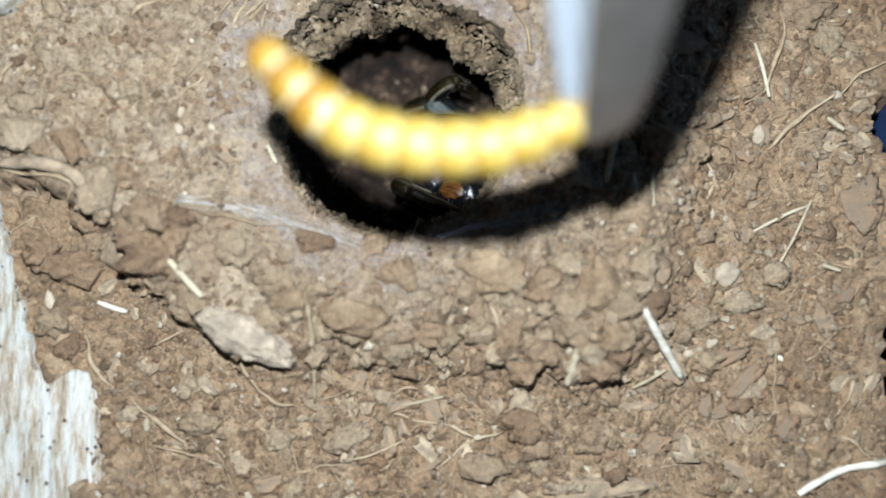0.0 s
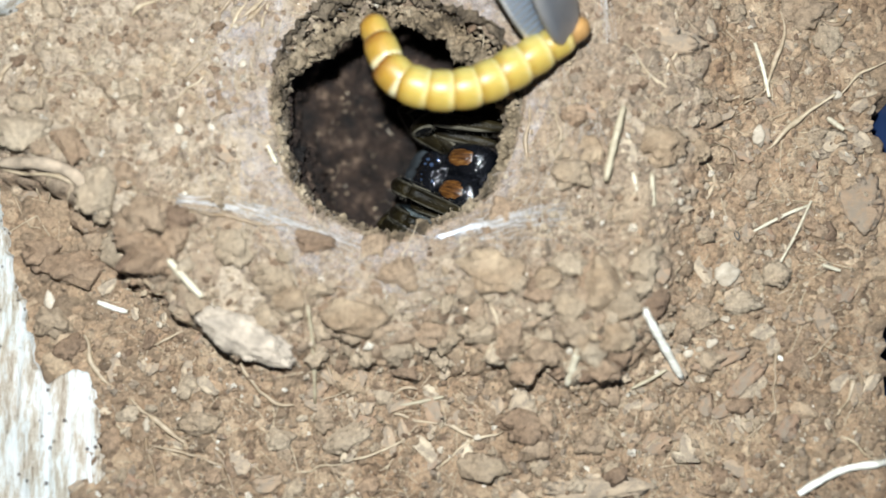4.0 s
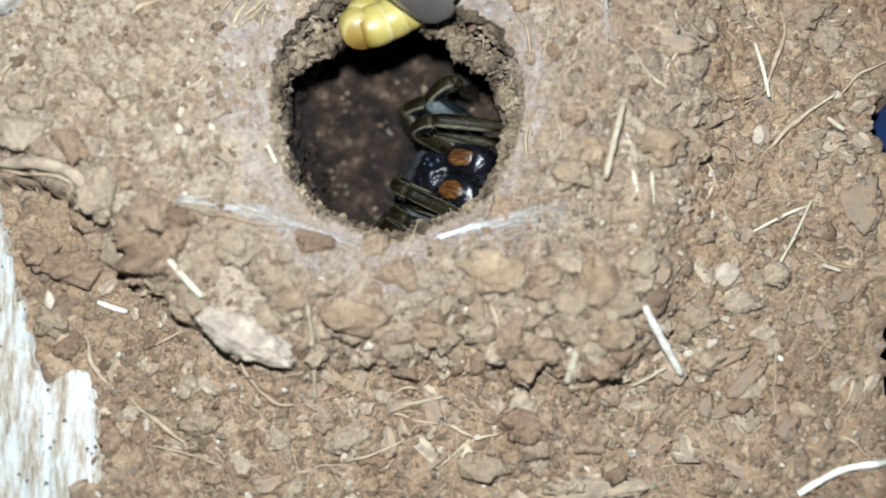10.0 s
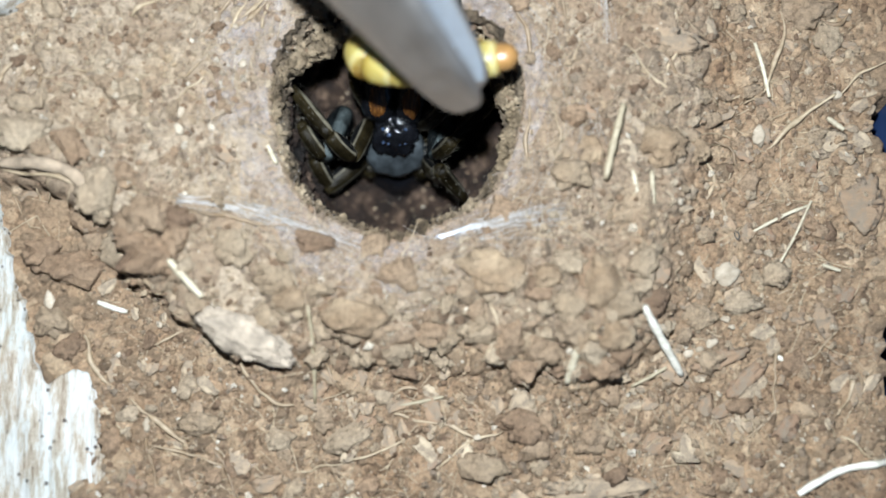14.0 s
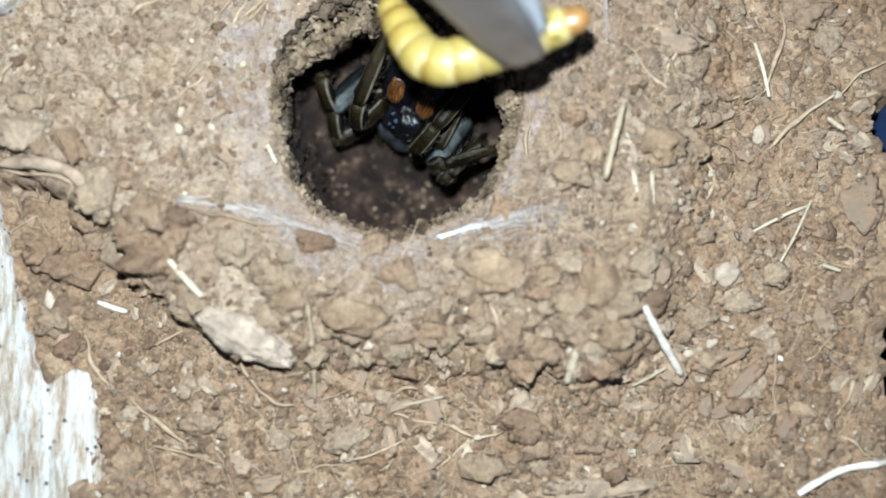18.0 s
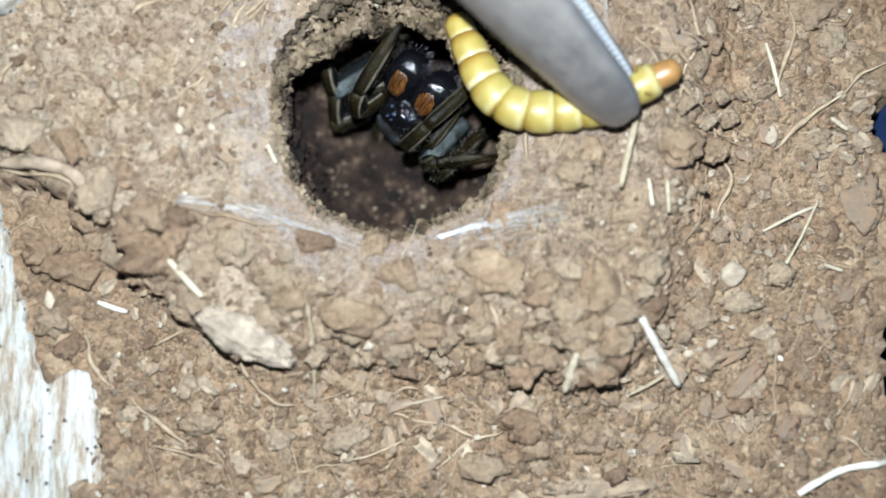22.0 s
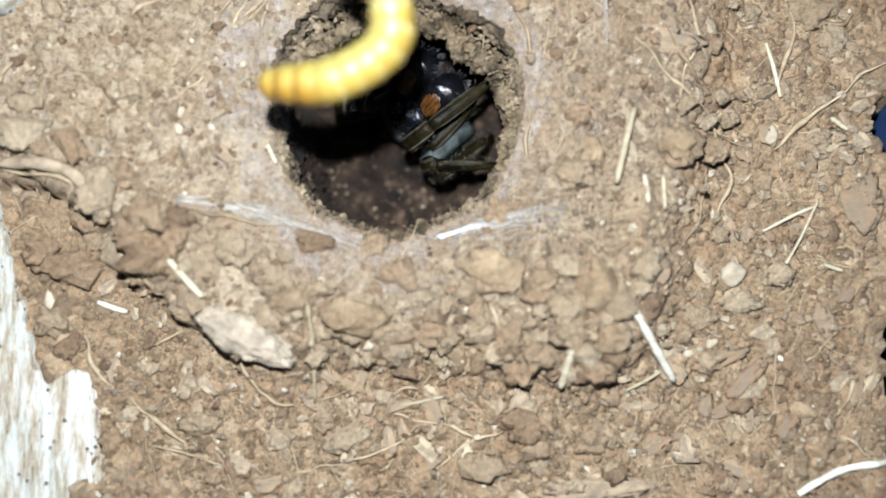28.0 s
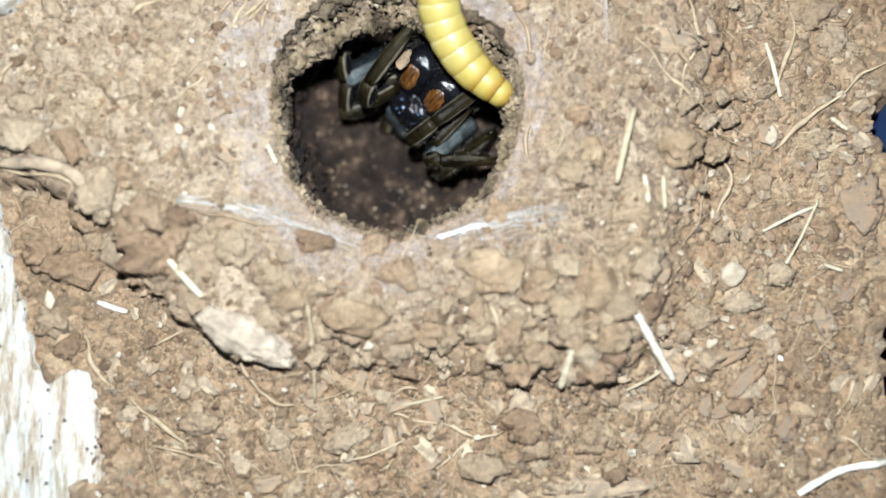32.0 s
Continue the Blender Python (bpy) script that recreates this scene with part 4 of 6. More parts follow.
for k, ((x, y), a, b, turn) in enumerate(GRAINS):
    v, f = lump((a, b, 0.75 * min(a, b)), k + 120, 0.35, BALL3, 1.5, 0.0, 5)
    set_down("pale_grain", "small chalky white grain on the soil", "grain", "pale grains on the soil", mesh_of("pale_grain", v, f, M_PALE), x, y, 0.2, turn)


def soil_flake():
    v, f = lump((1.5, 0.85, 0.45), 91, 0.5, BALL3, 1.8, 0.0, 6)
    return tagged(new("soil_flake", mesh_of("soil_flake", v, f, M_CLOD)), "small tan flake knocked into the burrow", "flake")


FLAKE = soil_flake()


def pale_clump():
    """The long pinkish-white crusted clump in front of the mound."""
    v, f = lump((5.0, 1.85, 1.4), 208, 0.2, BALL5, 2.0, 0.0, 0)
    for k in range(len(v)):
        v[k] *= 1 + 0.16 * noise.noise(Vector(v[k]) * 0.7) + 0.16 * abs(noise.noise(Vector(v[k]) * 1.1)) + 0.07 * noise.noise(Vector(v[k]) * 2.6) + 0.03 * noise.noise(Vector(v[k]) * 5.0)
    x, y = (-20.3, -9.3)
    ob = new("pale_clump", mesh_of("pale_clump", v, f, plain("crusted_clump", (0.315, 0.258, 0.196), 0.9, var=0.45, scale=600, bump=0.0007)))
    ob.matrix_basis = at_mm(x, y, ground_z(x, y) + 1.1, 8, 0, -25)
    tagged(ob, "long crusted pinkish-white clump at the mound's foot", "clump")


pale_clump()

# ---- the spider in its burrow ----
M_CARA = plain("spider_carapace", (0.004, 0.0043, 0.0055), 0.19, var=0.6, scale=420, bump=0.00045, spec=0.5)
M_BACK = plain("spider_back_velvet", (0.034, 0.040, 0.044), 0.42, var=0.7, scale=420, bump=0.0004, spec=0.3)
# the blue of the eye's base colour stands in for bluish glints
M_EYE = plain("spider_eye", (0.03, 0.045, 0.08), 0.1, var=0.2, spec=1.0)
M_LEG_HAIR = plain("spider_leg_hair", (0.075, 0.068, 0.052), 0.55, var=0.5)
M_HAIR = plain("spider_hair", (0.085, 0.082, 0.098), 0.45, var=0.5)


def leg_material(name, middle, line, side):
    m, nt, b = mat(name, 0.42)
    tc = nt.nodes.new("ShaderNodeTexCoord")
    sp = nt.nodes.new("ShaderNodeSeparateXYZ")
    nt.links.new(tc.outputs["Object"], sp.inputs[0])
    ab = nt.nodes.new("ShaderNodeMath")
    ab.operation = "ABSOLUTE"
    nt.links.new(sp.outputs["Y"], ab.inputs[0])
    sc = nt.nodes.new("ShaderNodeMath")
    sc.operation = "MULTIPLY"
    sc.inputs[1].default_value = 1000.0
    nt.links.new(ab.outputs[0], sc.inputs[0])
    stripe = ramp(nt, sc.outputs[0], (0.50, middle), (0.60, line), (0.68, line), (0.76, side))
    fine = ramp(nt, grain(nt, 900, 5, 0.7, coords(nt, (0.35, 1, 1))), (0.40, (0.45, 0.45, 0.45)), (0.62, (1.5, 1.5, 1.5)))
    blotch = ramp(nt, grain(nt, 330, 4, 0.65), (0.40, (0.35, 0.35, 0.35)), (0.58, (1.25, 1.25, 1.25)))
    nt.links.new(mixed(nt, mixed(nt, stripe, fine, 0.95, "MULTIPLY"), blotch, 0.9, "MULTIPLY"), b.inputs["Base Color"])
    b.inputs["Specular IOR Level"].default_value = 0.12
    relief(nt, b, grain(nt, 3500, 4, 0.6, coords(nt, (0.3, 1, 1))), 0.0002, 0.7)
    return m


def chelicera_material():
    m, nt, b = mat("spider_jaw_patch", 0.33)
    col = ramp(nt, grain(nt, 2600, 4, 0.6, coords(nt, (0.2, 1.3, 1))), (0.36, (0.012, 0.005, 0.002)), (0.49, (0.06, 0.023, 0.006)), (0.62, (0.11, 0.045, 0.010)), (0.76, (0.22, 0.125, 0.045)))
    nt.links.new(col, b.inputs["Base Color"])
    relief(nt, b, grain(nt, 2500, 4, 0.6, coords(nt, (0.3, 1.5, 1))), 0.0002, 0.6)
    return m


M_LEG = leg_material("spider_leg", (0.0115, 0.0086, 0.0035), (0.074, 0.066, 0.048), (0.003, 0.003, 0.0032))
M_LEG_GREY = leg_material("spider_leg_grey", (0.055, 0.066, 0.066), (0.03, 0.036, 0.036), (0.004, 0.005, 0.0055))
M_JAW = chelicera_material()
L_FEMUR, L_TIBIA, L_TARSUS = (5.4, 6.2, 4.8, 4.8), 3.6, 7.8


def hairs(rng2, n, length, radius, axis_len):
    """Short bristles standing off a limb that lies along x."""
    out = []
    for _ in range(n):
        x, a = rng2.uniform(0.05, 0.95) * axis_len, rng2.uniform(0, 6.28)
        ca, sa = math.cos(a), math.sin(a)
        p = np.array([x, radius * ca * 0.9, radius * sa * 0.9])
        q = p + length * rng2.uniform(0.5, 1.2) * np.array([0.7, ca, sa]) * 0.75
        side = np.array([0, -sa, ca]) * 0.02
        out.append((np.array([p - side, p + side, q + (0.02, 0, 0), q]), [[0, 1, 2], [0, 2, 3]]))
    return out


def limb(name, length, r0, r1, seed, n_hairs=50, material=None):
    s = np.linspace(0, 1, 11)
    p = np.stack([s * length, np.zeros(11), np.zeros(11)], 1)
    r = (r0 + (r1 - r0) * s) * (0.42 + 0.58 * np.sin(np.clip(s * 0.94 + 0.03, 0, 1) * math.pi) ** 0.45)
    body = tube(p, r, 10, 0.95)
    v, f = joined([body] + hairs(np.random.default_rng(seed), n_hairs * 2, 0.45, r0 * 0.9, length))
    me = mesh_of(name, v, f, material or M_LEG)
    me.materials.append(M_LEG_HAIR)
    kinds = np.ones(len(me.polygons), np.int32)
    kinds[:len(body[1])] = 0
    me.polygons.foreach_set("material_index", kinds)
    return me


SPIDER_LEGS = []


def build_spider():
    sp = tagged(new("spider"), "glossy black hairy burrowing spider with orange-brown jaw patches, in its burrow", "spider")
    v, f = lump((3.1, 3.0, 1.7), 5, 0.15, BALL4, 1.5)
    part("carapace", mesh_of("carapace", v, f, M_BACK), sp, "grey velvety carapace", at_mm(0.4, 0, 0))
    v, f = lump((3.4, 2.9, 2.8), 6, 0.1, BALL4, 1.0)
    v, f = joined([(v, f)] + [(q + (-4.5, 0, 0), g) for q, g in hairs(np.random.default_rng(4), 160, 1.0, 3.2, 8.5)])
    part("abdomen", mesh_of("abdomen", v, f, M_CARA), sp, "dark velvety abdomen", at_mm(-4.6, 0, -4.6, 0, -35, 0))
    v, f = lump((2.3, 2.3, 1.15), 8, 0.3, BALL4, 2.0)
    mound = part("eye_mound", mesh_of("eye_mound", v, f, M_CARA), sp, "raised eye mound", at_mm(2.4, 0, 1.3))
    for x, y, s in ((0.6, 0.5, 0.34), (0.6, -0.5, 0.34), (1.1, 1.1, 0.3), (1.1, -1.1, 0.3), (-0.3, 1.05, 0.24), (-0.3, -1.05, 0.24), (-0.35, 0.55, 0.2), (-0.35, -0.55, 0.2)):
        part("eye", mesh_of("eye", BALL3[0] * s * 0.7, BALL3[1], M_EYE), mound, "tiny shining eye with a bluish glint in its colour", at_mm(x, y, 1.12 - 0.16 * y * y - 0.1 * x * x))
    for side in (1, -1):
        v, f = lump((2.6, 1.75, 1.9), 10 + side, 0.06, (np.sign(BALL4[0]) * np.abs(BALL4[0]) ** 0.72, BALL4[1]), 1.6)
        rj = np.random.default_rng(14 + side)
        hr = [(q + (-0.6, 0, 0), g) for q, g in hairs(rj, 420, 0.55, 1.65, 3.6)]
        jaw = part("chelicera", mesh_of("chelicera", v, f, M_CARA), sp, "black bristly jaw", at_mm(6.1, 1.65 * side, 0.1, 0, 10, 5 * side))
        v, f2 = joined(hr)
        part("bristles", mesh_of("bristles", v, f2, M_HAIR), jaw, "grey bristles")
        v, f = lump((1.75, 1.1, 0.85), 30 + side, 0.1, BALL4, 1.8)
        part("jaw_patch", mesh_of("jaw_patch", v, f, M_JAW), jaw, "orange-brown hairy patch", at_mm(-0.3, 0, 1.3, 0, -6, 0))
        p = spline([(0, 0, 0), (0.5, 0, -1.0), (0.1, 0, -2.2)], 9)
        v, f = tube(p, np.linspace(0.5, 0.08, 9), 8)
        part("fang", mesh_of("fang", v, f, M_CARA), jaw, "curved black fang", at_mm(1.9, 0, -0.8))
    plainer = [limb("leg", L_FEMUR[0], 1.05, 1.0, 1, 60), limb("tibia", L_TIBIA, 0.95, 0.95, 2, 40), limb("tarsus", L_TARSUS, 0.92, 0.5, 3, 60)]
    greyer = [limb("leg", L_FEMUR[1], 1.45, 1.4, 1, 60, M_LEG_GREY), limb("tibia", L_TIBIA, 0.9, 0.85, 2, 40), limb("tarsus", L_TARSUS, 0.8, 0.4, 7, 55)]
    for side in (1, -1):
        for k in range(4):
            femur, tibia, tarsus = greyer if k == 1 else plainer
            leg = part("leg", femur, sp, "black leg with a silver-grey upper joint" if k == 1 else "black leg with olive-tan stripes")
            ti = part("tibia", tibia, leg)
            ta = part("tarsus", tarsus, leg)
            SPIDER_LEGS.append((side, k, leg, ti, ta))
        leg = part("palp", limb("palp", 4.0, 0.85, 0.85, 40 + side, 60), sp, "short black feeler beside the jaws")
        ti = part("palp_tip", limb("palp_tip", 6.5, 0.85, 0.5, 50 + side, 90), leg)
        SPIDER_LEGS.append((side, 4, leg, ti, None))
    return sp


SPIDER = build_spider()
SPIDER.scale = (1.15, 1.15, 1.15)

# ---- the mealworm ----
def worm_material(name, back, belly):
    """Ringed skin: amber on the back, lemon below; each ring runs along the segment's own x."""
    m, nt, b = mat(name, 0.42)
    tc = nt.nodes.new("ShaderNodeTexCoord")
    sp = nt.nodes.new("ShaderNodeSeparateXYZ")
    nt.links.new(tc.outputs["Object"], sp.inputs[0])
    ma = nt.nodes.new("ShaderNodeMapRange")
    ma.inputs["From Min"].default_value, ma.inputs["From Max"].default_value = -0.0017, 0.0017
    nt.links.new(sp.outputs["X"], ma.inputs["Value"])
    mz = nt.nodes.new("ShaderNodeMapRange")
    mz.inputs["From Min"].default_value, mz.inputs["From Max"].default_value = -0.0006, 0.0008
    nt.links.new(sp.outputs["Z"], mz.inputs["Value"])
    rings = [ramp(nt, ma.outputs["Result"], *zip((0.0, 0.17, 0.38, 0.70, 0.83, 0.92, 1.0), tones)) for tones in (belly, back)]
    skin = mixed(nt, rings[0], rings[1], mz.outputs["Result"])
    fine = ramp(nt, grain(nt, 800, 3), (0.3, (0.85, 0.82, 0.78)), (0.7, (1.05, 1.05, 1.05)))
    nt.links.new(mixed(nt, skin, fine, 0.8, "MULTIPLY"), b.inputs["Base Color"])
    b.inputs["Subsurface Weight"].default_value = 0.25
    b.inputs["Subsurface Radius"].default_value = (0.0012, 0.0007, 0.0003)
    b.inputs["Subsurface Scale"].default_value = 1.0
    b.inputs["Specular IOR Level"].default_value = 0.45
    return m


BELLY = [(0.16, 0.10, 0.018), (0.25, 0.18, 0.034), (0.33, 0.265, 0.072), (0.355, 0.295, 0.09), (0.43, 0.38, 0.18), (0.375, 0.305, 0.105), (0.20, 0.13, 0.026)]
BACK_TONES = [(0.17, 0.085, 0.012), (0.29, 0.18, 0.027), (0.36, 0.25, 0.05), (0.375, 0.27, 0.06), (0.46, 0.37, 0.15), (0.39, 0.275, 0.07), (0.18, 0.095, 0.013)]
TAIL_TONES = [(0.11, 0.035, 0.006), (0.20, 0.095, 0.013), (0.29, 0.165, 0.022), (0.30, 0.18, 0.028), (0.56, 0.49, 0.30), (0.54, 0.46, 0.26), (0.20, 0.08, 0.012)]
TAIL_BELLY = [(0.17, 0.085, 0.014), (0.26, 0.165, 0.028), (0.34, 0.265, 0.065), (0.36, 0.29, 0.08), (0.56, 0.50, 0.30), (0.50, 0.43, 0.22), (0.20, 0.10, 0.015)]
M_WORM_TAIL = worm_material("mealworm_tail_skin", TAIL_TONES, TAIL_BELLY)
M_WORM = worm_material("mealworm_skin", BACK_TONES, BELLY)
M_WHEAD = plain("mealworm_head_skin", (0.29, 0.155, 0.05), 0.36, var=0.25, scale=900, spec=0.6)
M_WLEG = plain("mealworm_leg_skin", (0.30, 0.20, 0.06), 0.4, var=0.2)
WORM_N, WORM_LEN = 11, 29.0
WORM_PARTS = []


def build_worm():
    w = tagged(new("mealworm"), "amber-yellow banded mealworm held in steel tweezers", "mealworm")
    step_len = WORM_LEN / WORM_N
    for k in range(WORM_N):
        g = k / (WORM_N - 1)
        r0 = 2.24 * (0.62 + 0.38 * math.sin(min(1, g * 2.6 + 0.12) * math.pi / 2)) * (1 - 0.30 * max(0, g - 0.75) / 0.25)
        s = np.linspace(-1, 1, 11)
        x = s * step_len * 0.62
        r = r0 * (0.84 + 0.16 * (1 - np.abs(s) ** 2.6)) + 0.05 * s
        if k == 0:
            r = r0 * np.sqrt(np.clip(1 - np.clip(-s, 0, 1) ** 2.2, 0.03, 1))
        if k == WORM_N - 1:
            r = r0 * 0.86 * np.sqrt(np.clip(1 - np.clip(s, 0, 1) ** 2.4, 0.03, 1))
        v, f = tube(np.stack([x, 0 * x, 0 * x], 1), r, 20, 0.92)
        me = mesh_of("segment", v, f, M_WORM_TAIL if k < 3 else M_WHEAD if k == WORM_N - 1 else M_WORM)
        name = "tail_segment" if k == 0 else "head" if k == WORM_N - 1 else "body_segment"
        ob = part(name, me, w, "orange-brown end of the body" if k in (0, WORM_N - 1) else "")
        if k in (7, 8, 9):
            for side in (1, -1):
                v, f = tube([(0, 1.2 * side, -1.2), (0.3, 1.6 * side, -1.7), (0.5, 1.3 * side, -2.1)], [0.2, 0.14, 0.04], 6)
                part("leg", mesh_of("leg", v, f, M_WLEG), ob, "tiny honey-coloured leg")
        WORM_PARTS.append(ob)
    return w


WORM = build_worm()


# ---- the tweezers ----
def steel():
    m, nt, b = mat("brushed_steel", 0.3, 1.0)
    v = coords(nt, (0.12, 1, 1))
    col = ramp(nt, grain(nt, 1500, 4, 0.6, v), (0.3, (0.41, 0.385, 0.36)), (0.7, (0.50, 0.47, 0.44)))
    nt.links.new(col, b.inputs["Base Color"])
    rr = ramp(nt, grain(nt, 500, 3), (0.3, (0.48, 0.48, 0.48)), (0.7, (0.56, 0.56, 0.56)))
    nt.links.new(rr, b.inputs["Roughness"])
    relief(nt, b, grain(nt, 4000, 3, 0.6, v), 0.00005, 0.3)
    return m


M_STEEL = steel()
# lighter, bluer copy of the arms' steel: bluish reflection put into its colour
M_RIDGE = plain("blue_lit_steel", (0.56, 0.62, 0.69), 0.5, 1.0, var=0.08)


def build_tweezers():
    tw = tagged(new("tweezers"), "stainless steel tweezers with ridged tips, gripping a mealworm", "tweezers")
    s = np.linspace(0, 1, 61)
    x = 118 * s ** 1.7
    half_w = np.interp(x, [0, 0.35, 0.9, 2, 4, 14, 40, 80, 118], [0.8, 1.5, 2.0, 2.5, 2.95, 3.8, 5.6, 5.8, 4.6])
    inner = np.interp(x, [0, 3, 15, 45, 80, 110, 118], [1.3, 1.55, 2.7, 5.0, 5.0, 1.2, 0.4])
    thick = np.interp(x, [0, 0.7, 2, 5, 20, 118], [0.2, 0.5, 0.8, 1.1, 1.3, 1.3])
    for side in (1, -1):
        v, f, n = [], [], 18
        for i in range(len(x)):
            a, b, w, e = inner[i], inner[i] + thick[i], half_w[i], 0.25
            ring = [(a, -w + e), (a, w - e), (a + e, w)]
            ring += [(b - (b - a - e) * (0.2 * (2 * g - 1) ** 2 + 0.8 * (2 * g - 1) ** 6) * min(1.0, w / 3), w * (1 - 2 * g)) for g in np.linspace(0.02, 0.98, 14)]
            ring += [(a + e, -w)]
            v += [(x[i], side * p, q) for p, q in ring]
        for i in range(len(x) - 1):
            for j in range(n):
                q = [i * n + j, i * n + (j + 1) % n, (i + 1) * n + (j + 1) % n, (i + 1) * n + j]
                f.append(q if side < 0 else q[::-1])
        f += [list(range(n)), list(range((len(x) - 1) * n, len(x) * n))]
        arm = part("arm", mesh_of("arm", v, f, M_STEEL), tw, "brushed steel arm")
        ridges = []
        for k in range(60):
            px = 1.0 + 0.62 * k
            a, w = side * float(np.interp(px, x, inner)), float(np.interp(px, x, half_w)) - 0.3
            o = -side * 0.22
            rv = [(px - 0.24, a, -w), (px + 0.24, a, -w), (px, a + o, -w), (px - 0.24, a, w), (px + 0.24, a, w), (px, a + o, w)]
            ridges.append((np.array(rv), [[0, 2, 5, 3], [2, 1, 4, 5], [0, 1, 2], [3, 5, 4]]))
        v, f = joined(ridges)
        tagged(part("ridged_strip", mesh_of("ridged_strip", v, f, M_RIDGE, False), arm, "inner strip with fine cross ridges"), kind="stuff")
    v, f = lump((4.0, 1.7, 4.0), 2, 0.02, BALL2)
    part("joint", mesh_of("joint", v, f, M_STEEL), tw, "welded joint", at_mm(118, 0, 0))
    return tw


TWEEZERS = build_tweezers()


# ---- what moves ----
# spider: seconds, place of its eyes, heading in degrees from +x
SPIDER_ROWS = [(0, (-1.7, 9.7, -6.5), -16), (11.0, (-1.8, 9.7, -6.5), -16), (11.4, (-3.2, 10.5, -6), -16), (11.6, (-3.2, 10.4, -6), 12), (11.8, (-2.8, 10.5, -6), 36), (12.2, (-2.3, 10.5, -6), 38), (12.4, (-2.7, 9.9, -6), 40), (12.6, (-2.8, 10.9, -6), 48), (12.8, (-2.8, 10.9, -6), 56), (13, (-4.6, 13.2, -6), 74), (13.2, (-4.2, 11.6, -6), 82), (13.4, (-5.0, 10.9, -6), 91),
               (14.0, (-5.5, 13.0, -5.5), 88), (14.5, (-5.8, 12.0, -5.5), 76),
               (15.5, (-5.8, 13.4, -5.5), 76), (16.5, (-5.7, 14.6, -5.5), 75), (17.0, (-5.2, 14.8, -6), 63), (17.5, (-5.5, 14.6, -6), 52), (18.0, (-4.9, 14.6, -6), 60),
               (19.5, (-5.4, 14.8, -6), 55), (21.0, (-5.1, 15.1, -6), 53), (24.5, (-5.4, 15.8, -6), 48), (28.0, (-4.6, 15.6, -6), 46), (29.5, (-4.3, 15.4, -6), 46),
               (31.0, (-4.9, 15.6, -6), 48), (32, (-4.2, 16.1, -6), 46)]
# legs: hips in the spider's own space; knees and tips from its eyes, forward, left and up, for left and right in turn; the last pair are the feelers
HIPS = [(3.0, 2.7, -0.4), (3.4, 5.2, -2.2), (-0.8, 3.0, -0.5), (-2.6, 2.7, -0.5), (4.2, 2.2, -0.2)]
EYES = Vector((2.5, 0, 2.2))
HIND = {1: ((-0.5, 2.6, -9.0), (7.0, 4.0, -10.0)), -1: ((-0.5, -2.6, -9.0), (7.0, -4.0, -10.0))}
REST = {1: [((-2.2, 3.5, 1.8), (8.3, 6.2, 5.0)), ((-1.8, 7.8, -0.8), (3.2, 11.0, -6.5)), ((-2.6, 5.0, -4.0), (3.0, 8.5, -9.0)), HIND[1], ((1.0, 3.6, 0.5), (8.2, 4.4, 2.0))],
        -1: [((-2.6, -2.6, 1.8), (9.0, -5.0, 3.2)), ((-2.6, -5.6, -0.2), (4.2, -11.8, -1.0)), ((-1.0, -6.6, -2.5), (7.5, -8.5, -3.0)), HIND[-1], ((1.0, -3.6, 0.5), (8.2, -4.6, 2.0))]}
# crouched against the wall, until it turns at 11 s
CROUCHED = {1: REST[1], -1: [((-3.0, -2.8, 1.4), (7.6, -4.6, 2.6)), ((-2.4, -5.6, -0.4), (8.0, -7.3, 0.4)), ((-2.4, -6.2, -2.5), (6.0, -8.0, -5.0)), HIND[-1], ((1.0, -3.6, 0.5), (8.2, -4.6, 2.0))]}
# the lunge of 13 to 17 s spreads the legs and lifts a foreleg over the rim
RAISED = {1: [((-1.8, 4.2, 1.0), (6.0, 12.4, 2.5)), ((0.0, 7.2, -1.5), (3.8, 10.4, -7.0)), ((-3.0, 5.4, -4.5), (3.0, 10.0, -9.0)), HIND[1], ((6.4, 4.8, 1.5), (12.4, 3.2, 4.5))],
          -1: [((2.6, -5.4, 4.2), (15.0, -6.6, 12.5)), ((-1.8, -4.8, 0.8), (5.6, -12.2, 1.6)), ((-3.4, -5.0, -1.5), (-6.4, -8.8, -4.5)), HIND[-1], ((5.0, -4.2, 1.0), (10.5, -4.6, 2.5))]}
LUNGE = [(0, 0), (12.2, 0), (12.6, 0.2), (12.8, 0.4), (13.0, 0.75), (13.2, 0.9), (13.4, 1), (14.5, 1), (16.5, 0.9), (17.2, 0.35), (18.0, 0.2), (21.0, 0.1), (32, 0.1)]
TWITCH = [0, 6.0, 11.0, 11.4, 11.8, 12.2, 12.6, 12.8, 13.0, 13.2, 13.4, 14.0, 14.5, 16.5, 17.0, 17.6, 19.0, 21.0, 24.5, 28.0, 30.0, 32.0]


def bone(a, b, up=(0, 0, 1)):
    return aimed(a, Vector(b) - Vector(a), up)


def pitch_at(t):
    return float(np.interp(t, [0, 11.5, 13.2, 16.5, 18.0, 32], [46, 46, 36, 38, 57, 57]))


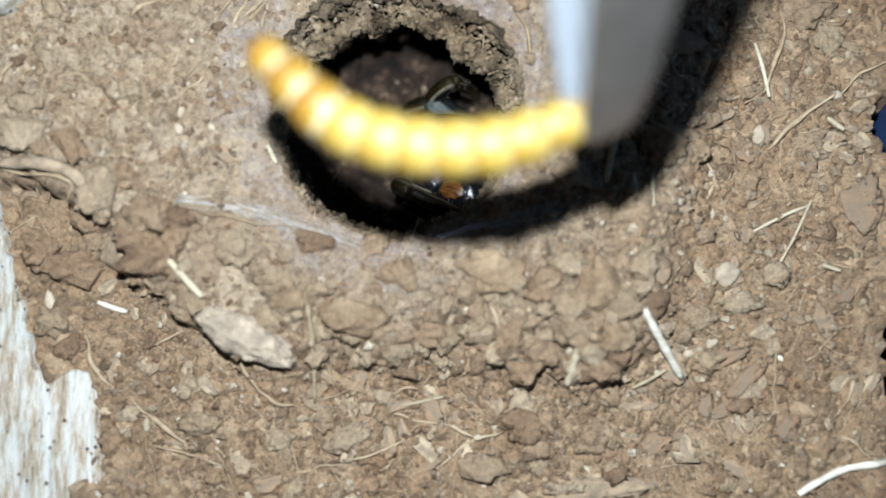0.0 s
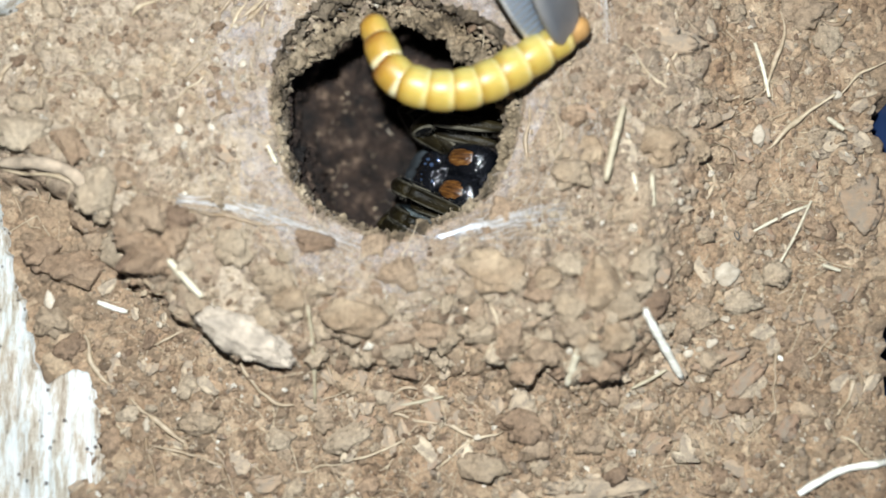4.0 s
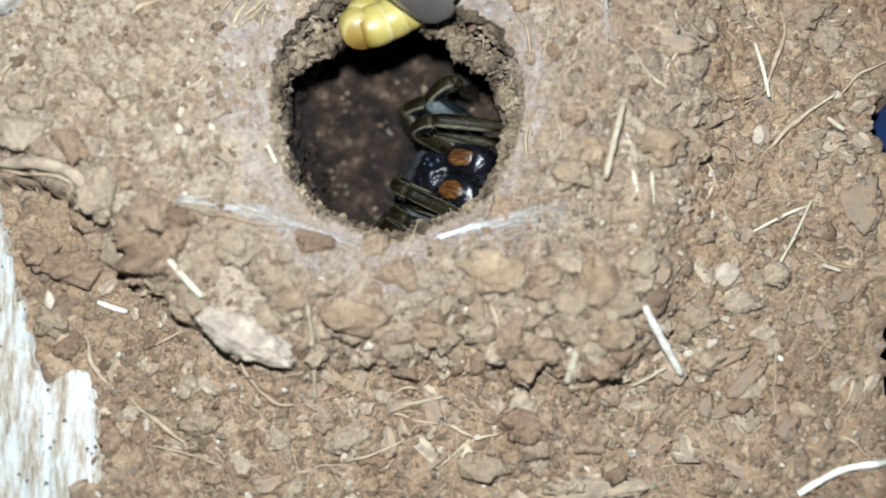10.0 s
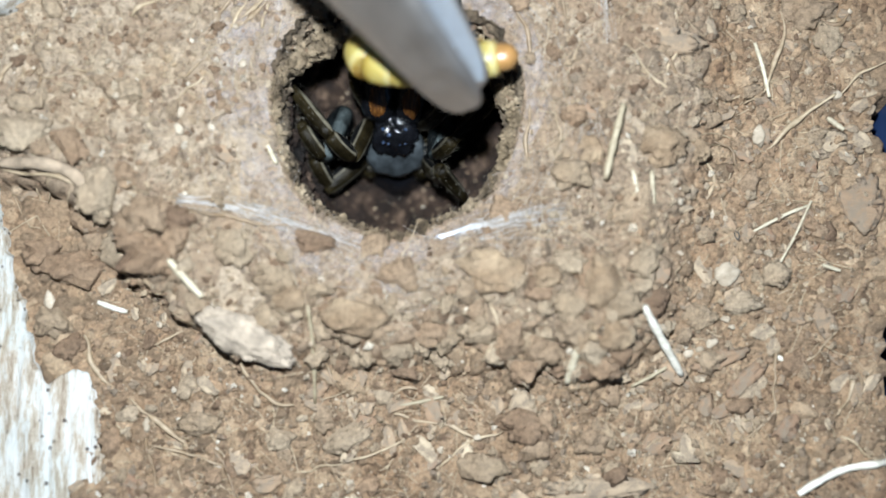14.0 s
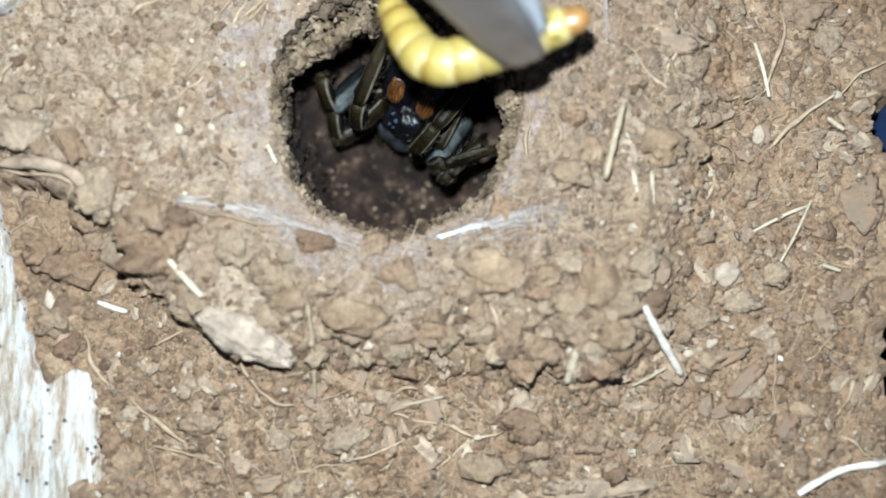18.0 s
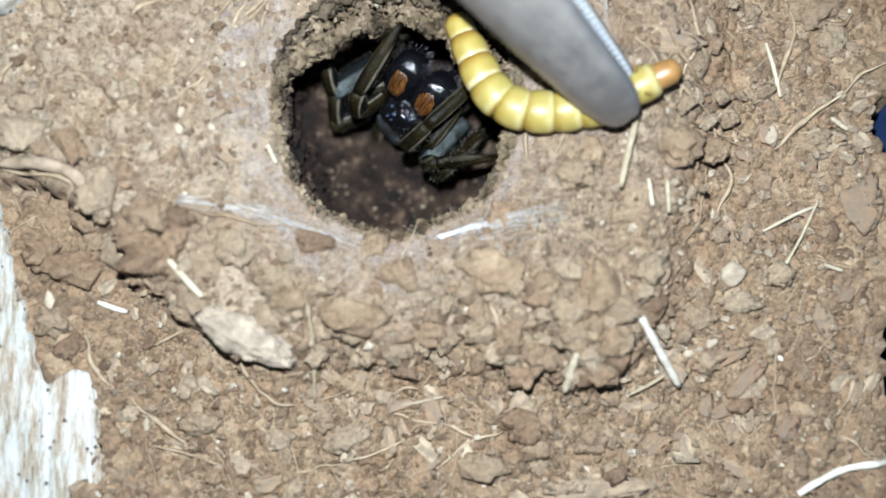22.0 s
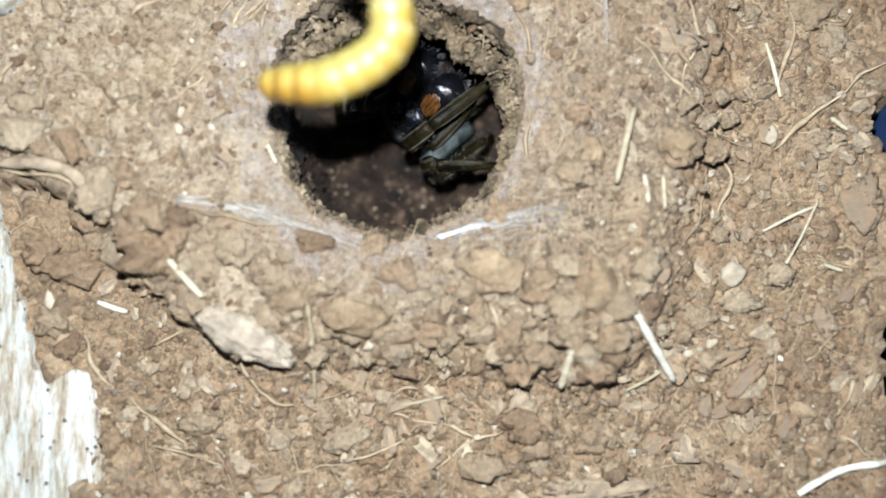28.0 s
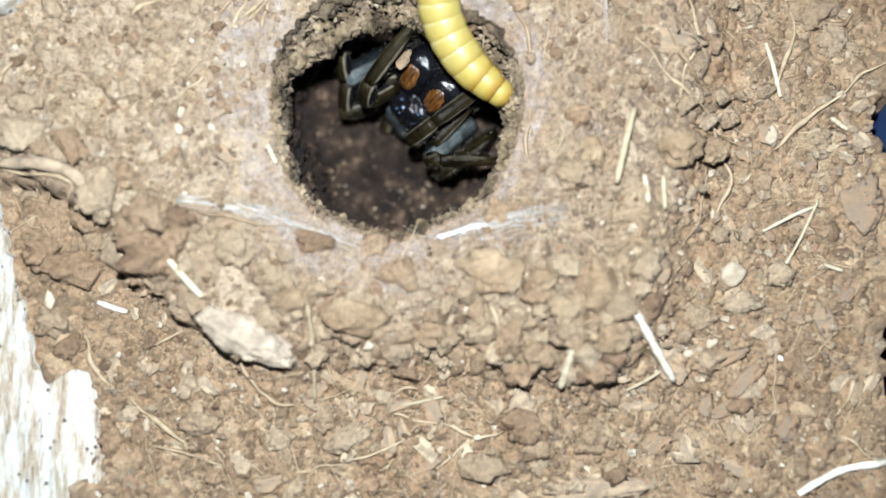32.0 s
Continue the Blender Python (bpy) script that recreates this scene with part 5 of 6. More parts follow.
def leg_points(side, k, f, t):
    a, b = (CROUCHED if t < 11.6 else REST)[side][k], RAISED[side][k]
    level = at_mm(0, 0, 0, 0, -pitch_at(t), 0).inverted()
    j = 0.35 * math.sin(1.7 * t + 2.1 * k + side)
    knee, tip = [Vector(p).lerp(Vector(q), f) / 1.15 for p, q in zip(a, b)]
    if side == 1 and k == 0:
        tip = tip.lerp(Vector((7.2, 4.7, 9.5)) / 1.15, float(np.interp(t, [16.4, 17.0], [0, 1])))
    tip = tip + Vector((0.5 * j, 0.5 * j, 0.3 * j))
    knee, tip = level @ knee + EYES, level @ tip + EYES
    hip = Vector(HIPS[k])
    hip.y *= side
    knee = hip + (knee - hip).normalized() * (4.0 if k == 4 else L_FEMUR[k])
    return hip, knee, tip


def motions():
    rows = []
    for t, eye, heading in SPIDER_ROWS:
        turn = at_mm(0, 0, 0, 0, -pitch_at(t), heading)
        rows.append((t, Matrix.Translation(Vector(eye) * MM) @ turn @ at_mm(*(-1.15 * EYES))))
    walk(SPIDER, rows)
    for side, k, leg, ti, ta in SPIDER_LEGS:
        a, b, c = [], [], []
        for t in TWITCH:
            f = float(np.interp(t, [q[0] for q in LUNGE], [q[1] for q in LUNGE]))
            hip, knee, tip = leg_points(side, k, f, t)
            base_m = bone(hip, knee)
            inv = base_m.inverted()
            a.append((t, base_m))
            way = tip - knee
            if k == 4:
                b.append((t, inv @ bone(knee, tip)))
                continue
            d = min(way.length, L_TIBIA + L_TARSUS - 0.05)
            u = way.normalized()
            s = (L_TIBIA ** 2 - L_TARSUS ** 2 + d * d) / (2 * d)
            h = math.sqrt(max(0.0, L_TIBIA ** 2 - s * s))
            bow = at_mm(0, 0, 0, 0, -pitch_at(t), 0).inverted() @ Vector((-0.1, 0.15 * side, 1))
            n = bow - u * u.dot(bow)
            ankle = knee + u * s + n.normalized() * h
            b.append((t, inv @ bone(knee, ankle)))
            c.append((t, inv @ bone(ankle, knee + u * d)))
        walk(leg, a)
        walk(ti, b)
        if ta:
            walk(ta, c)
    # the mealworm: seconds, then four points from tail to head
    held = sorted(WORM_K + WORM_L + WORM_A + WORM_A2 + WORM_A3 + WORM_B + WORM_C + WORM_D + WORM_E + WORM_F, key=lambda r: r[0])
    base_rows, seg = [], [[] for _ in WORM_PARTS]
    lens = np.array(EYE) / MM
    for t, *pts in held:
        # at first, and again over the lunging spider, it is carried nearer to the lens
        near = float(np.interp(t, [0.3, 1.2, 13.8, 14.5, 18.6, 19.3], [0.045, 0, 0, 0.05, 0.05, 0]))
        p = spline(pts, WORM_N * 2 + 1)
        p = p + near * (lens - p)
        mid = Vector(p[WORM_N])
        roll = at_mm(0, 0, 0, float(np.interp(t, *zip(*WORM_ROLL))))
        base_rows.append((t, Matrix.Translation(mid * MM)))
        for k in range(WORM_N):
            a, b = Vector(p[2 * k]), Vector(p[2 * k + 2])
            seg[k].append((t, aimed(Vector(p[2 * k + 1]) - mid, b - a, (0.05, -0.35, 0.94)) @ roll))
    walk(WORM, base_rows)
    for ob, r in zip(WORM_PARTS, seg):
        walk(ob, r)
    # a flake falls from the crust on to the spider
    walk(FLAKE, [(0, at_mm(*FLAKE_UP, 20, 0, 40)), (22.6, at_mm(*FLAKE_UP, 20, 0, 40)), (23.2, at_mm(*FLAKE_DOWN, -10, 25, 75)), (32, at_mm(*FLAKE_DOWN, -10, 25, 75))])
    # the tweezers push the soil of the lip about
    shares = {ob.name: share for ob, share in NUDGED}
    for ob in {q.name: q for q in [q for q, _ in NUDGED] + SHOVED}.values():
        home = ob.matrix_basis.copy()
        x, y = home.translation.x / MM, home.translation.y / MM
        share = shares.get(ob.name, 0.0)
        # at 19 s the crust beside the mouth is shoved outwards for good
        far = float(np.interp(x, [9, 14, 18, 29, 35, 42, 47], [0, 0.5, 1.7, 1.9, 1.2, 0.4, 0.1]) * np.interp(y, [-6, 3], [0, 1]))
        if ob.name.split(".")[0] in ("straw", "root_fibre"):
            home = at_mm(-far, 0, 0.35) @ home
        walk(ob, [(t, at_mm(share * dx + far * float(np.interp(t, [19.1, 19.5], [0, 1])), share * dy, 0) @ home) for t, dx, dy in PUSH])
    # the tweezers: seconds, tip, a point up the handle, and which way their broad faces lean
    # from 19.5 to 23.5 s they are held over the worm
    flat = {True: (4, 0.02), False: (0, 0)}
    close = lambda t: float(np.interp(t, [0.3, 1.2, 6.0, 6.2, 13.6, 14.5, 18.6, 19.3], [0.045, 0, 0, 0.03, 0.03, 0.075, 0.075, 0]))
    eye = Vector(EYE) / MM
    walk(TWEEZERS, [(t, aimed(Vector(tip).lerp(eye, flat[19.4 < t < 23.6][1] + close(t)), Vector(far) - Vector(tip) - Vector((0, 0, flat[19.4 < t < 23.6][0])), lean)) for t, tip, far, lean in sorted(GRIP_K + GRIP_A + GRIP_A2 + GRIP_B + GRIP_C + GRIP_D + GRIP_E + GRIP_F, key=lambda r: r[0])])


FLAKE_UP, FLAKE_DOWN = (-6.8, 24.0, 0.6), (-4.4, 20.9, -0.6)
SHOVED = [q for q in bpy.data.objects if q.parent is None and q.name.split(".")[0] in ("straw", "root_fibre", "pale_grain", "soil_clod", "clay_lump") and q.location.x > 9 * MM and q.location.y > -6 * MM]
PUSH = [(0, 0, 0), (6.6, 0, 0), (7.0, -0.4, -0.5), (7.4, 0, 0.3), (19.1, 0, 0.3), (19.5, 0.5, 0), (21.5, 0.4, -0.8), (22.0, -0.3, -0.8), (22.5, -0.4, -1.7), (23.0, 0.3, -1.9),
        (23.5, 0, 0), (26.5, 0, 0), (27.0, -0.8, -1.4), (27.5, -1.2, -2.2), (27.8, -0.9, -1.0), (28.0, -0.8, -0.3), (32, -0.8, -0.3)]
# how far the worm has rolled from back to belly, in degrees
WORM_ROLL = [(3.5, 0), (4.2, 80), (4.9, 155), (23.3, 155), (23.4, 80), (23.5, 0), (24.5, 0), (26.8, 80), (27.5, 155), (27.9, 155), (28.0, 80), (28.2, 155), (28.4, 155), (28.5, 75), (29.0, 0),
             (30.7, 0), (30.85, 80), (31.0, 155)]
WORM_A = [(0, (-15.0, 13.1, 30), (-7.0, 6.3, 30), (3.4, 4.9, 30), (13.2, 8.3, 30)), (0.1, (-14.5, 15.7, 28), (-7.5, 10.2, 28), (1.6, 8.8, 28), (11.3, 10.9, 28)),
          (0.2, (-15.3, 17.0, 26), (-8.6, 12.0, 26), (-0.2, 10.8, 26), (9.0, 13.2, 26)), (0.3, (-14.3, 17.1, 25), (-7.8, 12.7, 25), (0.3, 11.5, 25), (9.6, 13.9, 25)),
          (0.4, (-11.8, 17.7, 24), (-5.0, 12.0, 24), (3.2, 10.5, 24), (12.8, 13.0, 24)), (0.5, (-9.3, 18.4, 22), (-2.2, 13.1, 22), (7.2, 11.3, 22), (17.0, 14.1, 22)),
          (0.6, (-9.6, 18.1, 22), (-2.7, 12.3, 22), (6.7, 11.8, 22), (16.6, 16.3, 22)), (0.7, (-11.4, 18.4, 21), (-4.7, 14.3, 21), (3.8, 13.8, 21), (14.3, 16.9, 21))]
WORM_A2 = [(0.8, (-19.9, 18.7, 21), (-14.1, 14.9, 21), (-6.2, 13.8, 21), (3.3, 17.4, 21)), (0.9, (-22.9, 19.3, 20), (-16.8, 14.4, 20), (-7.7, 12.8, 20), (1.8, 17.5, 20)),
           (1.0, (-22.7, 19.5, 20), (-15.8, 14.6, 20), (-7.2, 13.3, 20), (2.3, 17.5, 20)), (1.2, (-23.7, 20.2, 18), (-17.2, 15.7, 18), (-8.9, 14.9, 18), (0.8, 19.4, 18)),
           (1.4, (-21.6, 20.7, 17), (-14.8, 17.3, 17), (-7.5, 16.5, 17), (1.9, 20.0, 17)), (1.5, (-20.0, 21.4, 17), (-13.2, 17.3, 17), (-4.4, 16.3, 17), (5.5, 20.3, 17)),
           (1.6, (-14.4, 20.4, 16), (-7.6, 16.3, 16), (0.3, 15.8, 16), (10.3, 19.8, 16))]
WORM_A3 = [(1.7, (-7.3, 20.4, 15), (-0.7, 15.5, 15), (7.2, 15.0, 15), (17.3, 19.9, 15)), (1.8, (-6.6, 20.9, 15), (-0.7, 16.6, 15), (7.2, 16.1, 15), (18.4, 21.0, 15)),
           (1.9, (-6.4, 20.0, 14), (0.9, 13.9, 14), (9.9, 13.1, 14), (20.4, 18.3, 14)), (2.0, (-8.4, 21.3, 14), (-2.4, 16.9, 14), (6.2, 15.5, 14), (18.6, 20.2, 14)),
           (2.5, (-6.6, 20.8, 13), (-0.2, 15.8, 13), (8.4, 15.0, 13), (20.7, 19.4, 13)), (3.0, (-4.9, 18.6, 12), (-0.2, 11.9, 12), (7.4, 9.7, 12), (18.8, 13.8, 12))]
WORM_A3 += [(2.8, (-7.2, 21.6, 14), (-1.6, 15.9, 14), (6.0, 13.9, 14), (15.2, 15.8, 14)),
            (3.2, (-5.3, 7.8, 22), (-2.8, 2.5, 22), (3.3, 0.1, 22), (14.1, 2.6, 22)),
            (3.4, (-8.1, 22.1, 14), (-4.5, 16.8, 14), (1.6, 14.1, 14), (10.8, 16.1, 14))]
WORM_B = [(3.5, (-7.3, 21.8, 9), (-3.0, 14.9, 9), (5.4, 13.2, 9), (16.9, 17.8, 9)),
          (4.2, (-7.1, 23.3, 8), (-4.7, 17.2, 9), (2.6, 16.6, 9), (12.8, 23.0, 9)), (4.9, (-5.5, 28.8, 6), (-7.1, 21.0, 8), (-0.8, 21.0, 8), (7.7, 27.6, 9)),
          (5.5, (-6.9, 33.0, 3), (-8.7, 24.8, 8), (-5.4, 22.8, 8), (-1.1, 29.2, 8)), (6.02, (-6.9, 33.0, 3), (-8.7, 24.8, 8), (-5.4, 22.8, 8), (-1.1, 29.2, 8))]
WORM_C = [(6.2, (-4.6, 23.5, 0.5), (-7.7, 19.1, 5), (2.0, 18.4, 5), (10.9, 19.6, 6)), (6.4, (-2.8, 17.6, 0.5), (-5.9, 13.2, 5), (3.5, 12.6, 5), (12.2, 13.8, 6)),
          (6.6, (-4.6, 11.0, 0.5), (-7.7, 6.6, 5), (1.2, 6.0, 5), (9.4, 7.3, 6)), (6.8, (-3.1, 7.1, 0.5), (-6.2, 2.7, 5), (2.4, 1.5, 5), (10.4, 2.0, 6)),
          (7, (-1.6, 20.6, 0.5), (-4.7, 16.2, 5), (3.3, 15.0, 5), (10.6, 15.5, 6)), (7.2, (-2.2, 25.0, 0.5), (-5.3, 20.6, 5), (2.6, 20.2, 5), (9.9, 21.8, 6)),
          (7.4, (-3.0, 20.2, 0.5), (-6.1, 15.8, 5), (1.7, 15.0, 5), (8.9, 16.0, 6)), (7.6, (-6.9, 24.7, 0.5), (-10.0, 20.3, 5), (-2.8, 19.4, 5), (3.8, 20.4, 6)),
          (7.8, (-6.3, 24.8, 0.5), (-9.4, 20.4, 5), (-2.3, 19.8, 5), (4.3, 21.0, 6)), (8, (-7.3, 26.8, 0.5), (-10.4, 22.4, 5), (-3.4, 22.4, 5), (3.1, 24.3, 6)),
          (8.2, (-9.5, 28.9, 0.5), (-12.6, 24.5, 5), (-5.6, 24.7, 5), (0.9, 26.9, 6)), (8.4, (-9.0, 28.3, 0.5), (-12.1, 23.9, 5), (-5.2, 24.0, 5), (1.2, 26.2, 6)),
          (8.6, (-3.3, 23.0, 0.5), (-6.4, 18.6, 5), (1.5, 18.1, 5), (8.8, 19.5, 6)), (8.8, (-2.4, 21.7, 0.5), (-5.5, 17.3, 5), (1.6, 17.0, 5), (8.2, 18.5, 6)),
          (9, (-3.0, 19.2, 0.5), (-6.1, 14.8, 5), (1.0, 14.4, 5), (7.5, 16.0, 6)), (9.2, (-3.6, 19.3, 0.5), (-6.7, 14.9, 5), (0.2, 14.4, 5), (6.7, 15.9, 6)),
          (9.4, (-3.1, 19.5, 0.5), (-6.2, 15.1, 5), (0.6, 15.0, 5), (6.9, 16.8, 6)), (9.6, (-8.4, 19.5, 0.5), (-11.5, 15.1, 5), (-4.0, 14.5, 5), (3.0, 15.7, 6)),
          (9.8, (-9.1, 26.2, 0.5), (-12.2, 21.8, 5), (-4.5, 21.5, 5), (2.6, 23.1, 6))]
WORM_D = [(10, (-5.0, 29.0, 0.5), (-8.6, 22.6, 5), (-4.2, 24.2, 5), (1.6, 28.4, 6)), (10.2, (-6.1, 24.0, 0.5), (-9.2, 19.6, 5), (-1.3, 19.7, 5), (5.9, 21.8, 6)),
          (10.4, (-5.8, 19.4, 0.5), (-8.9, 15.0, 5), (-2.2, 14.4, 5), (3.9, 15.6, 6)), (10.6, (-6.0, 21.0, 0.5), (-9.1, 16.6, 5), (-3.5, 15.9, 5), (1.7, 17.0, 6)),
          (10.8, (-1.4, 19.2, 0.5), (-4.5, 14.8, 5), (0.7, 14.3, 5), (5.6, 15.7, 6)), (11, (0.0, 17.3, 0.5), (-3.1, 12.9, 5), (1.2, 12.6, 5), (5.2, 14.3, 6)),
          (11.2, (-5.6, 22.2, 0.5), (-8.7, 17.8, 5), (-2.5, 17.4, 5), (3.1, 18.8, 6)), (11.4, (-4.6, 25.3, 0.5), (-7.7, 20.9, 5), (-0.7, 20.4, 5), (5.7, 21.8, 6)),
          (11.6, (-2.7, 27.6, 0.5), (-5.8, 23.2, 5), (1.1, 22.7, 5), (7.4, 24.1, 6)), (11.8, (-1.6, 27.6, 0.5), (-4.7, 23.2, 5), (2.4, 22.7, 5), (8.9, 24.1, 6)),
          (12, (-6.1, 28.4, 0.5), (-9.2, 24.0, 5), (-2.2, 23.9, 5), (4.3, 25.7, 6)), (12.2, (-4.0, 27.9, 0.5), (-7.1, 23.5, 5), (-0.1, 23.1, 5), (6.5, 24.7, 6)),
          (12.4, (-0.5, 18.3, 0.5), (-3.6, 13.9, 5), (3.1, 13.3, 5), (9.3, 14.6, 6)), (12.6, (-6.3, 24.0, 0.5), (-9.4, 19.6, 5), (-2.6, 19.3, 5), (3.6, 21.0, 6)),
          (12.8, (-6.3, 25.4, 0.5), (-9.4, 21.0, 5), (-2.3, 20.8, 5), (4.3, 22.6, 6)), (13, (-4.0, 24.5, 2.5), (-7.1, 20.1, 7), (0.0, 19.7, 7), (6.6, 21.3, 8)),
          (13.2, (-1.7, 21.6, 2.5), (-4.8, 17.2, 7), (2.4, 16.3, 7), (9.1, 17.1, 8)), (13.5, (-4.5, 29.0, 2.5), (-7.6, 24.6, 7), (-0.1, 24.4, 7), (6.8, 26.2, 8)), (14.0, (-4.9, 24.0, 6), (-7.5, 18.3, 9), (-0.8, 17.2, 10), (6.7, 17.8, 11)),
          (14.5, (-3.7, 31.2, 6), (-7.1, 24.5, 8), (-2.5, 23.6, 9), (5.9, 25.5, 10))]
WORM_D += [(13.8, (-5.2, 28.4, 3.5), (-8.3, 24.0, 8), (-0.8, 24.0, 8), (6.1, 26.1, 9)), (14.2, (-0.1, 26.2, 3.5), (-3.2, 21.8, 8), (3.9, 21.5, 8), (10.5, 23.2, 9))]
WORM_E = [(16.5, (-3.2, 28.8, 6), (-2.2, 23.0, 8), (3.7, 21.8, 9), (12.7, 24.4, 10)), (17.0, (-4.6, 25.2, 6), (-1.4, 19.8, 8), (5.4, 18.9, 9), (12.7, 20.6, 10)),
          (17.5, (-8.8, 25.3, 4), (-5.4, 18.3, 7), (0.9, 19.2, 8), (7.0, 21.5, 9)), (18.0, (-5.6, 24.8, 6), (-1.4, 18.0, 9), (4.4, 18.6, 10), (13.7, 21.4, 12)),
          (18.5, (-0.8, 21.6, 6), (1.5, 15.7, 8), (6.5, 16.6, 9), (13.1, 19.8, 10)), (19.0, (-2.5, 19.2, 6), (-2.5, 13.4, 8), (3.1, 12.6, 9), (11.4, 15.2, 10)),
          (19.5, (-0.9, 25.2, 5), (3.2, 17.1, 6), (10.1, 19.5, 7), (17.9, 23.6, 9)), (20.0, (2.3, 24.9, 5), (5.2, 14.2, 6), (13.5, 14.0, 7), (21.1, 16.9, 9))]
WORM_F = [(20.5, (-0.7, 25.0, 4), (2.7, 14.7, 5), (9.6, 14.5, 6), (15.4, 17.0, 8)), (21.0, (1.4, 24.6, 5), (5.1, 14.2, 6), (12.3, 14.0, 7), (20.7, 18.3, 9)),
          (21.5, (0.7, 24.0, 5), (6.1, 15.4, 6), (14.1, 15.4, 7), (24.4, 19.0, 9)), (22.0, (1.2, 23.7, 5), (6.1, 14.5, 6), (14.6, 13.7, 7), (23.4, 17.2, 9)),
          (22.5, (1.8, 19.2, 4), (4.9, 9.7, 5), (12.4, 8.6, 6), (20.6, 13.4, 8)), (23.0, (2.6, 16.8, 4), (4.7, 7.8, 4), (11.3, 5.6, 5), (20.8, 10.5, 7))]
WORM_G = [(23.5, (0.2, 24.6, 6), (4.9, 19.2, 7), (12.3, 18.9, 8), (23.6, 25.3, 9)), (24.0, (-0.2, 28.0, 8), (3.8, 23.9, 8), (8.9, 23.9, 8), (16.8, 27.6, 9)),
          (24.5, (-1.3, 37.1, 14), (3.0, 33.1, 14), (8.5, 33.1, 14), (15.1, 37.1, 14)), (26.8, (5.9, 30.9, 20), (8.0, 35.2, 20), (6.0, 40.6, 20), (3.4, 45.0, 20)),
          (27.5, (6.4, 0.3, 14), (9.7, 5.8, 17), (9.0, 10.8, 19), (3.8, 14.9, 20)), (27.6, (6.3, -2.7, 14), (9.3, 1.9, 17), (9.6, 8.2, 19), (3.3, 13.6, 20)),
          (27.7, (5.4, -1.3, 14), (5.7, 3.4, 17), (4.4, 9.2, 19), (-0.2, 14.9, 20))]
WORM_I = [(27.8, (4.6, 1.4, 15), (2.9, 6.5, 17), (1.1, 13.4, 19), (-3.2, 20.3, 20)), (27.9, (-8.0, 5.3, 18), (-4.7, 9.0, 19), (-2.8, 15.1, 20), (-4.3, 22.4, 20)),
          (28.0, (-15.7, 12.6, 20), (-9.6, 12.8, 21), (-4.6, 16.1, 22), (-5.1, 21.9, 24)), (28.1, (-4.2, 10.0, 20), (-3.2, 12.8, 21), (-4.1, 17.1, 22), (-7.2, 22.7, 22)),
          (28.2, (8.5, 13.9, 20), (2.8, 11.8, 20), (-4.2, 15.1, 20), (-10.6, 20.1, 22)), (28.3, (-1.2, 6.3, 18), (-0.2, 10.3, 19), (-2.2, 15.1, 20), (-6.8, 21.4, 20)),
          (28.4, (-10.2, 4.3, 15), (-4.8, 6.3, 17), (-1.3, 11.8, 19), (-3.0, 19.3, 20)), (28.5, (-15.4, 17.3, 18), (-9.5, 16.0, 18), (-4.3, 17.8, 18), (0.3, 22.4, 20))]
WORM_J = [(29.0, (-17.4, 18.1, 17), (-11.6, 15.6, 17), (-5.2, 15.8, 17), (-1.6, 20.6, 18)), (29.4, (-18.2, 16.9, 17), (-13.5, 16.3, 17), (-8.0, 17.6, 17), (-3.0, 20.8, 18)),
          (30.0, (-20.0, 18.4, 15), (-14.3, 19.3, 15), (-8.2, 22.6, 15), (-4.4, 27.6, 16)), (30.2, (-13.2, 10.8, 12), (-8.8, 15.0, 13), (-6.0, 21.0, 15), (-4.9, 26.2, 17)),
          (30.3, (-3.5, 11.2, 10), (-6.2, 14.7, 12), (-8.3, 19.6, 14), (-8.7, 26.1, 16)), (30.4, (4.1, 14.6, 10), (-0.8, 13.3, 11), (-5.9, 15.8, 13), (-10.3, 22.1, 15)),
          (30.5, (-2.2, 5.7, 6), (-7.0, 11.1, 8), (-8.4, 16.9, 12), (-9.1, 24.4, 16)), (30.6, (-16.4, 10.1, 10), (-11.9, 15.2, 12), (-7.2, 21.2, 15), (-4.4, 26.8, 17))]
WORM_H = [(30.8, (-16.6, 10.1, 8), (-11.3, 14.6, 10), (-6.5, 21.4, 13), (-4.5, 27.6, 15)), (31.0, (-4.7, 19.8, 4), (-3.6, 25.2, 6), (-2.5, 30.8, 10), (-1.9, 35.9, 14)),
          (31.2, (4.8, 18.9, 4), (1.4, 20.4, 5), (-1.1, 23.3, 8), (-2.4, 29.4, 12)), (31.4, (5.4, 16.9, 3), (-1.1, 18.1, 4), (-4.1, 23.4, 7), (-4.6, 29.4, 12)),
          (31.5, (5.7, 16.7, 3), (-0.2, 17.7, 4), (-4.0, 21.3, 7), (-5.7, 26.5, 12)), (32.0, (6.5, 15.7, 3), (2.4, 19.2, 4), (-0.3, 24.0, 6), (-0.8, 30.8, 10))]
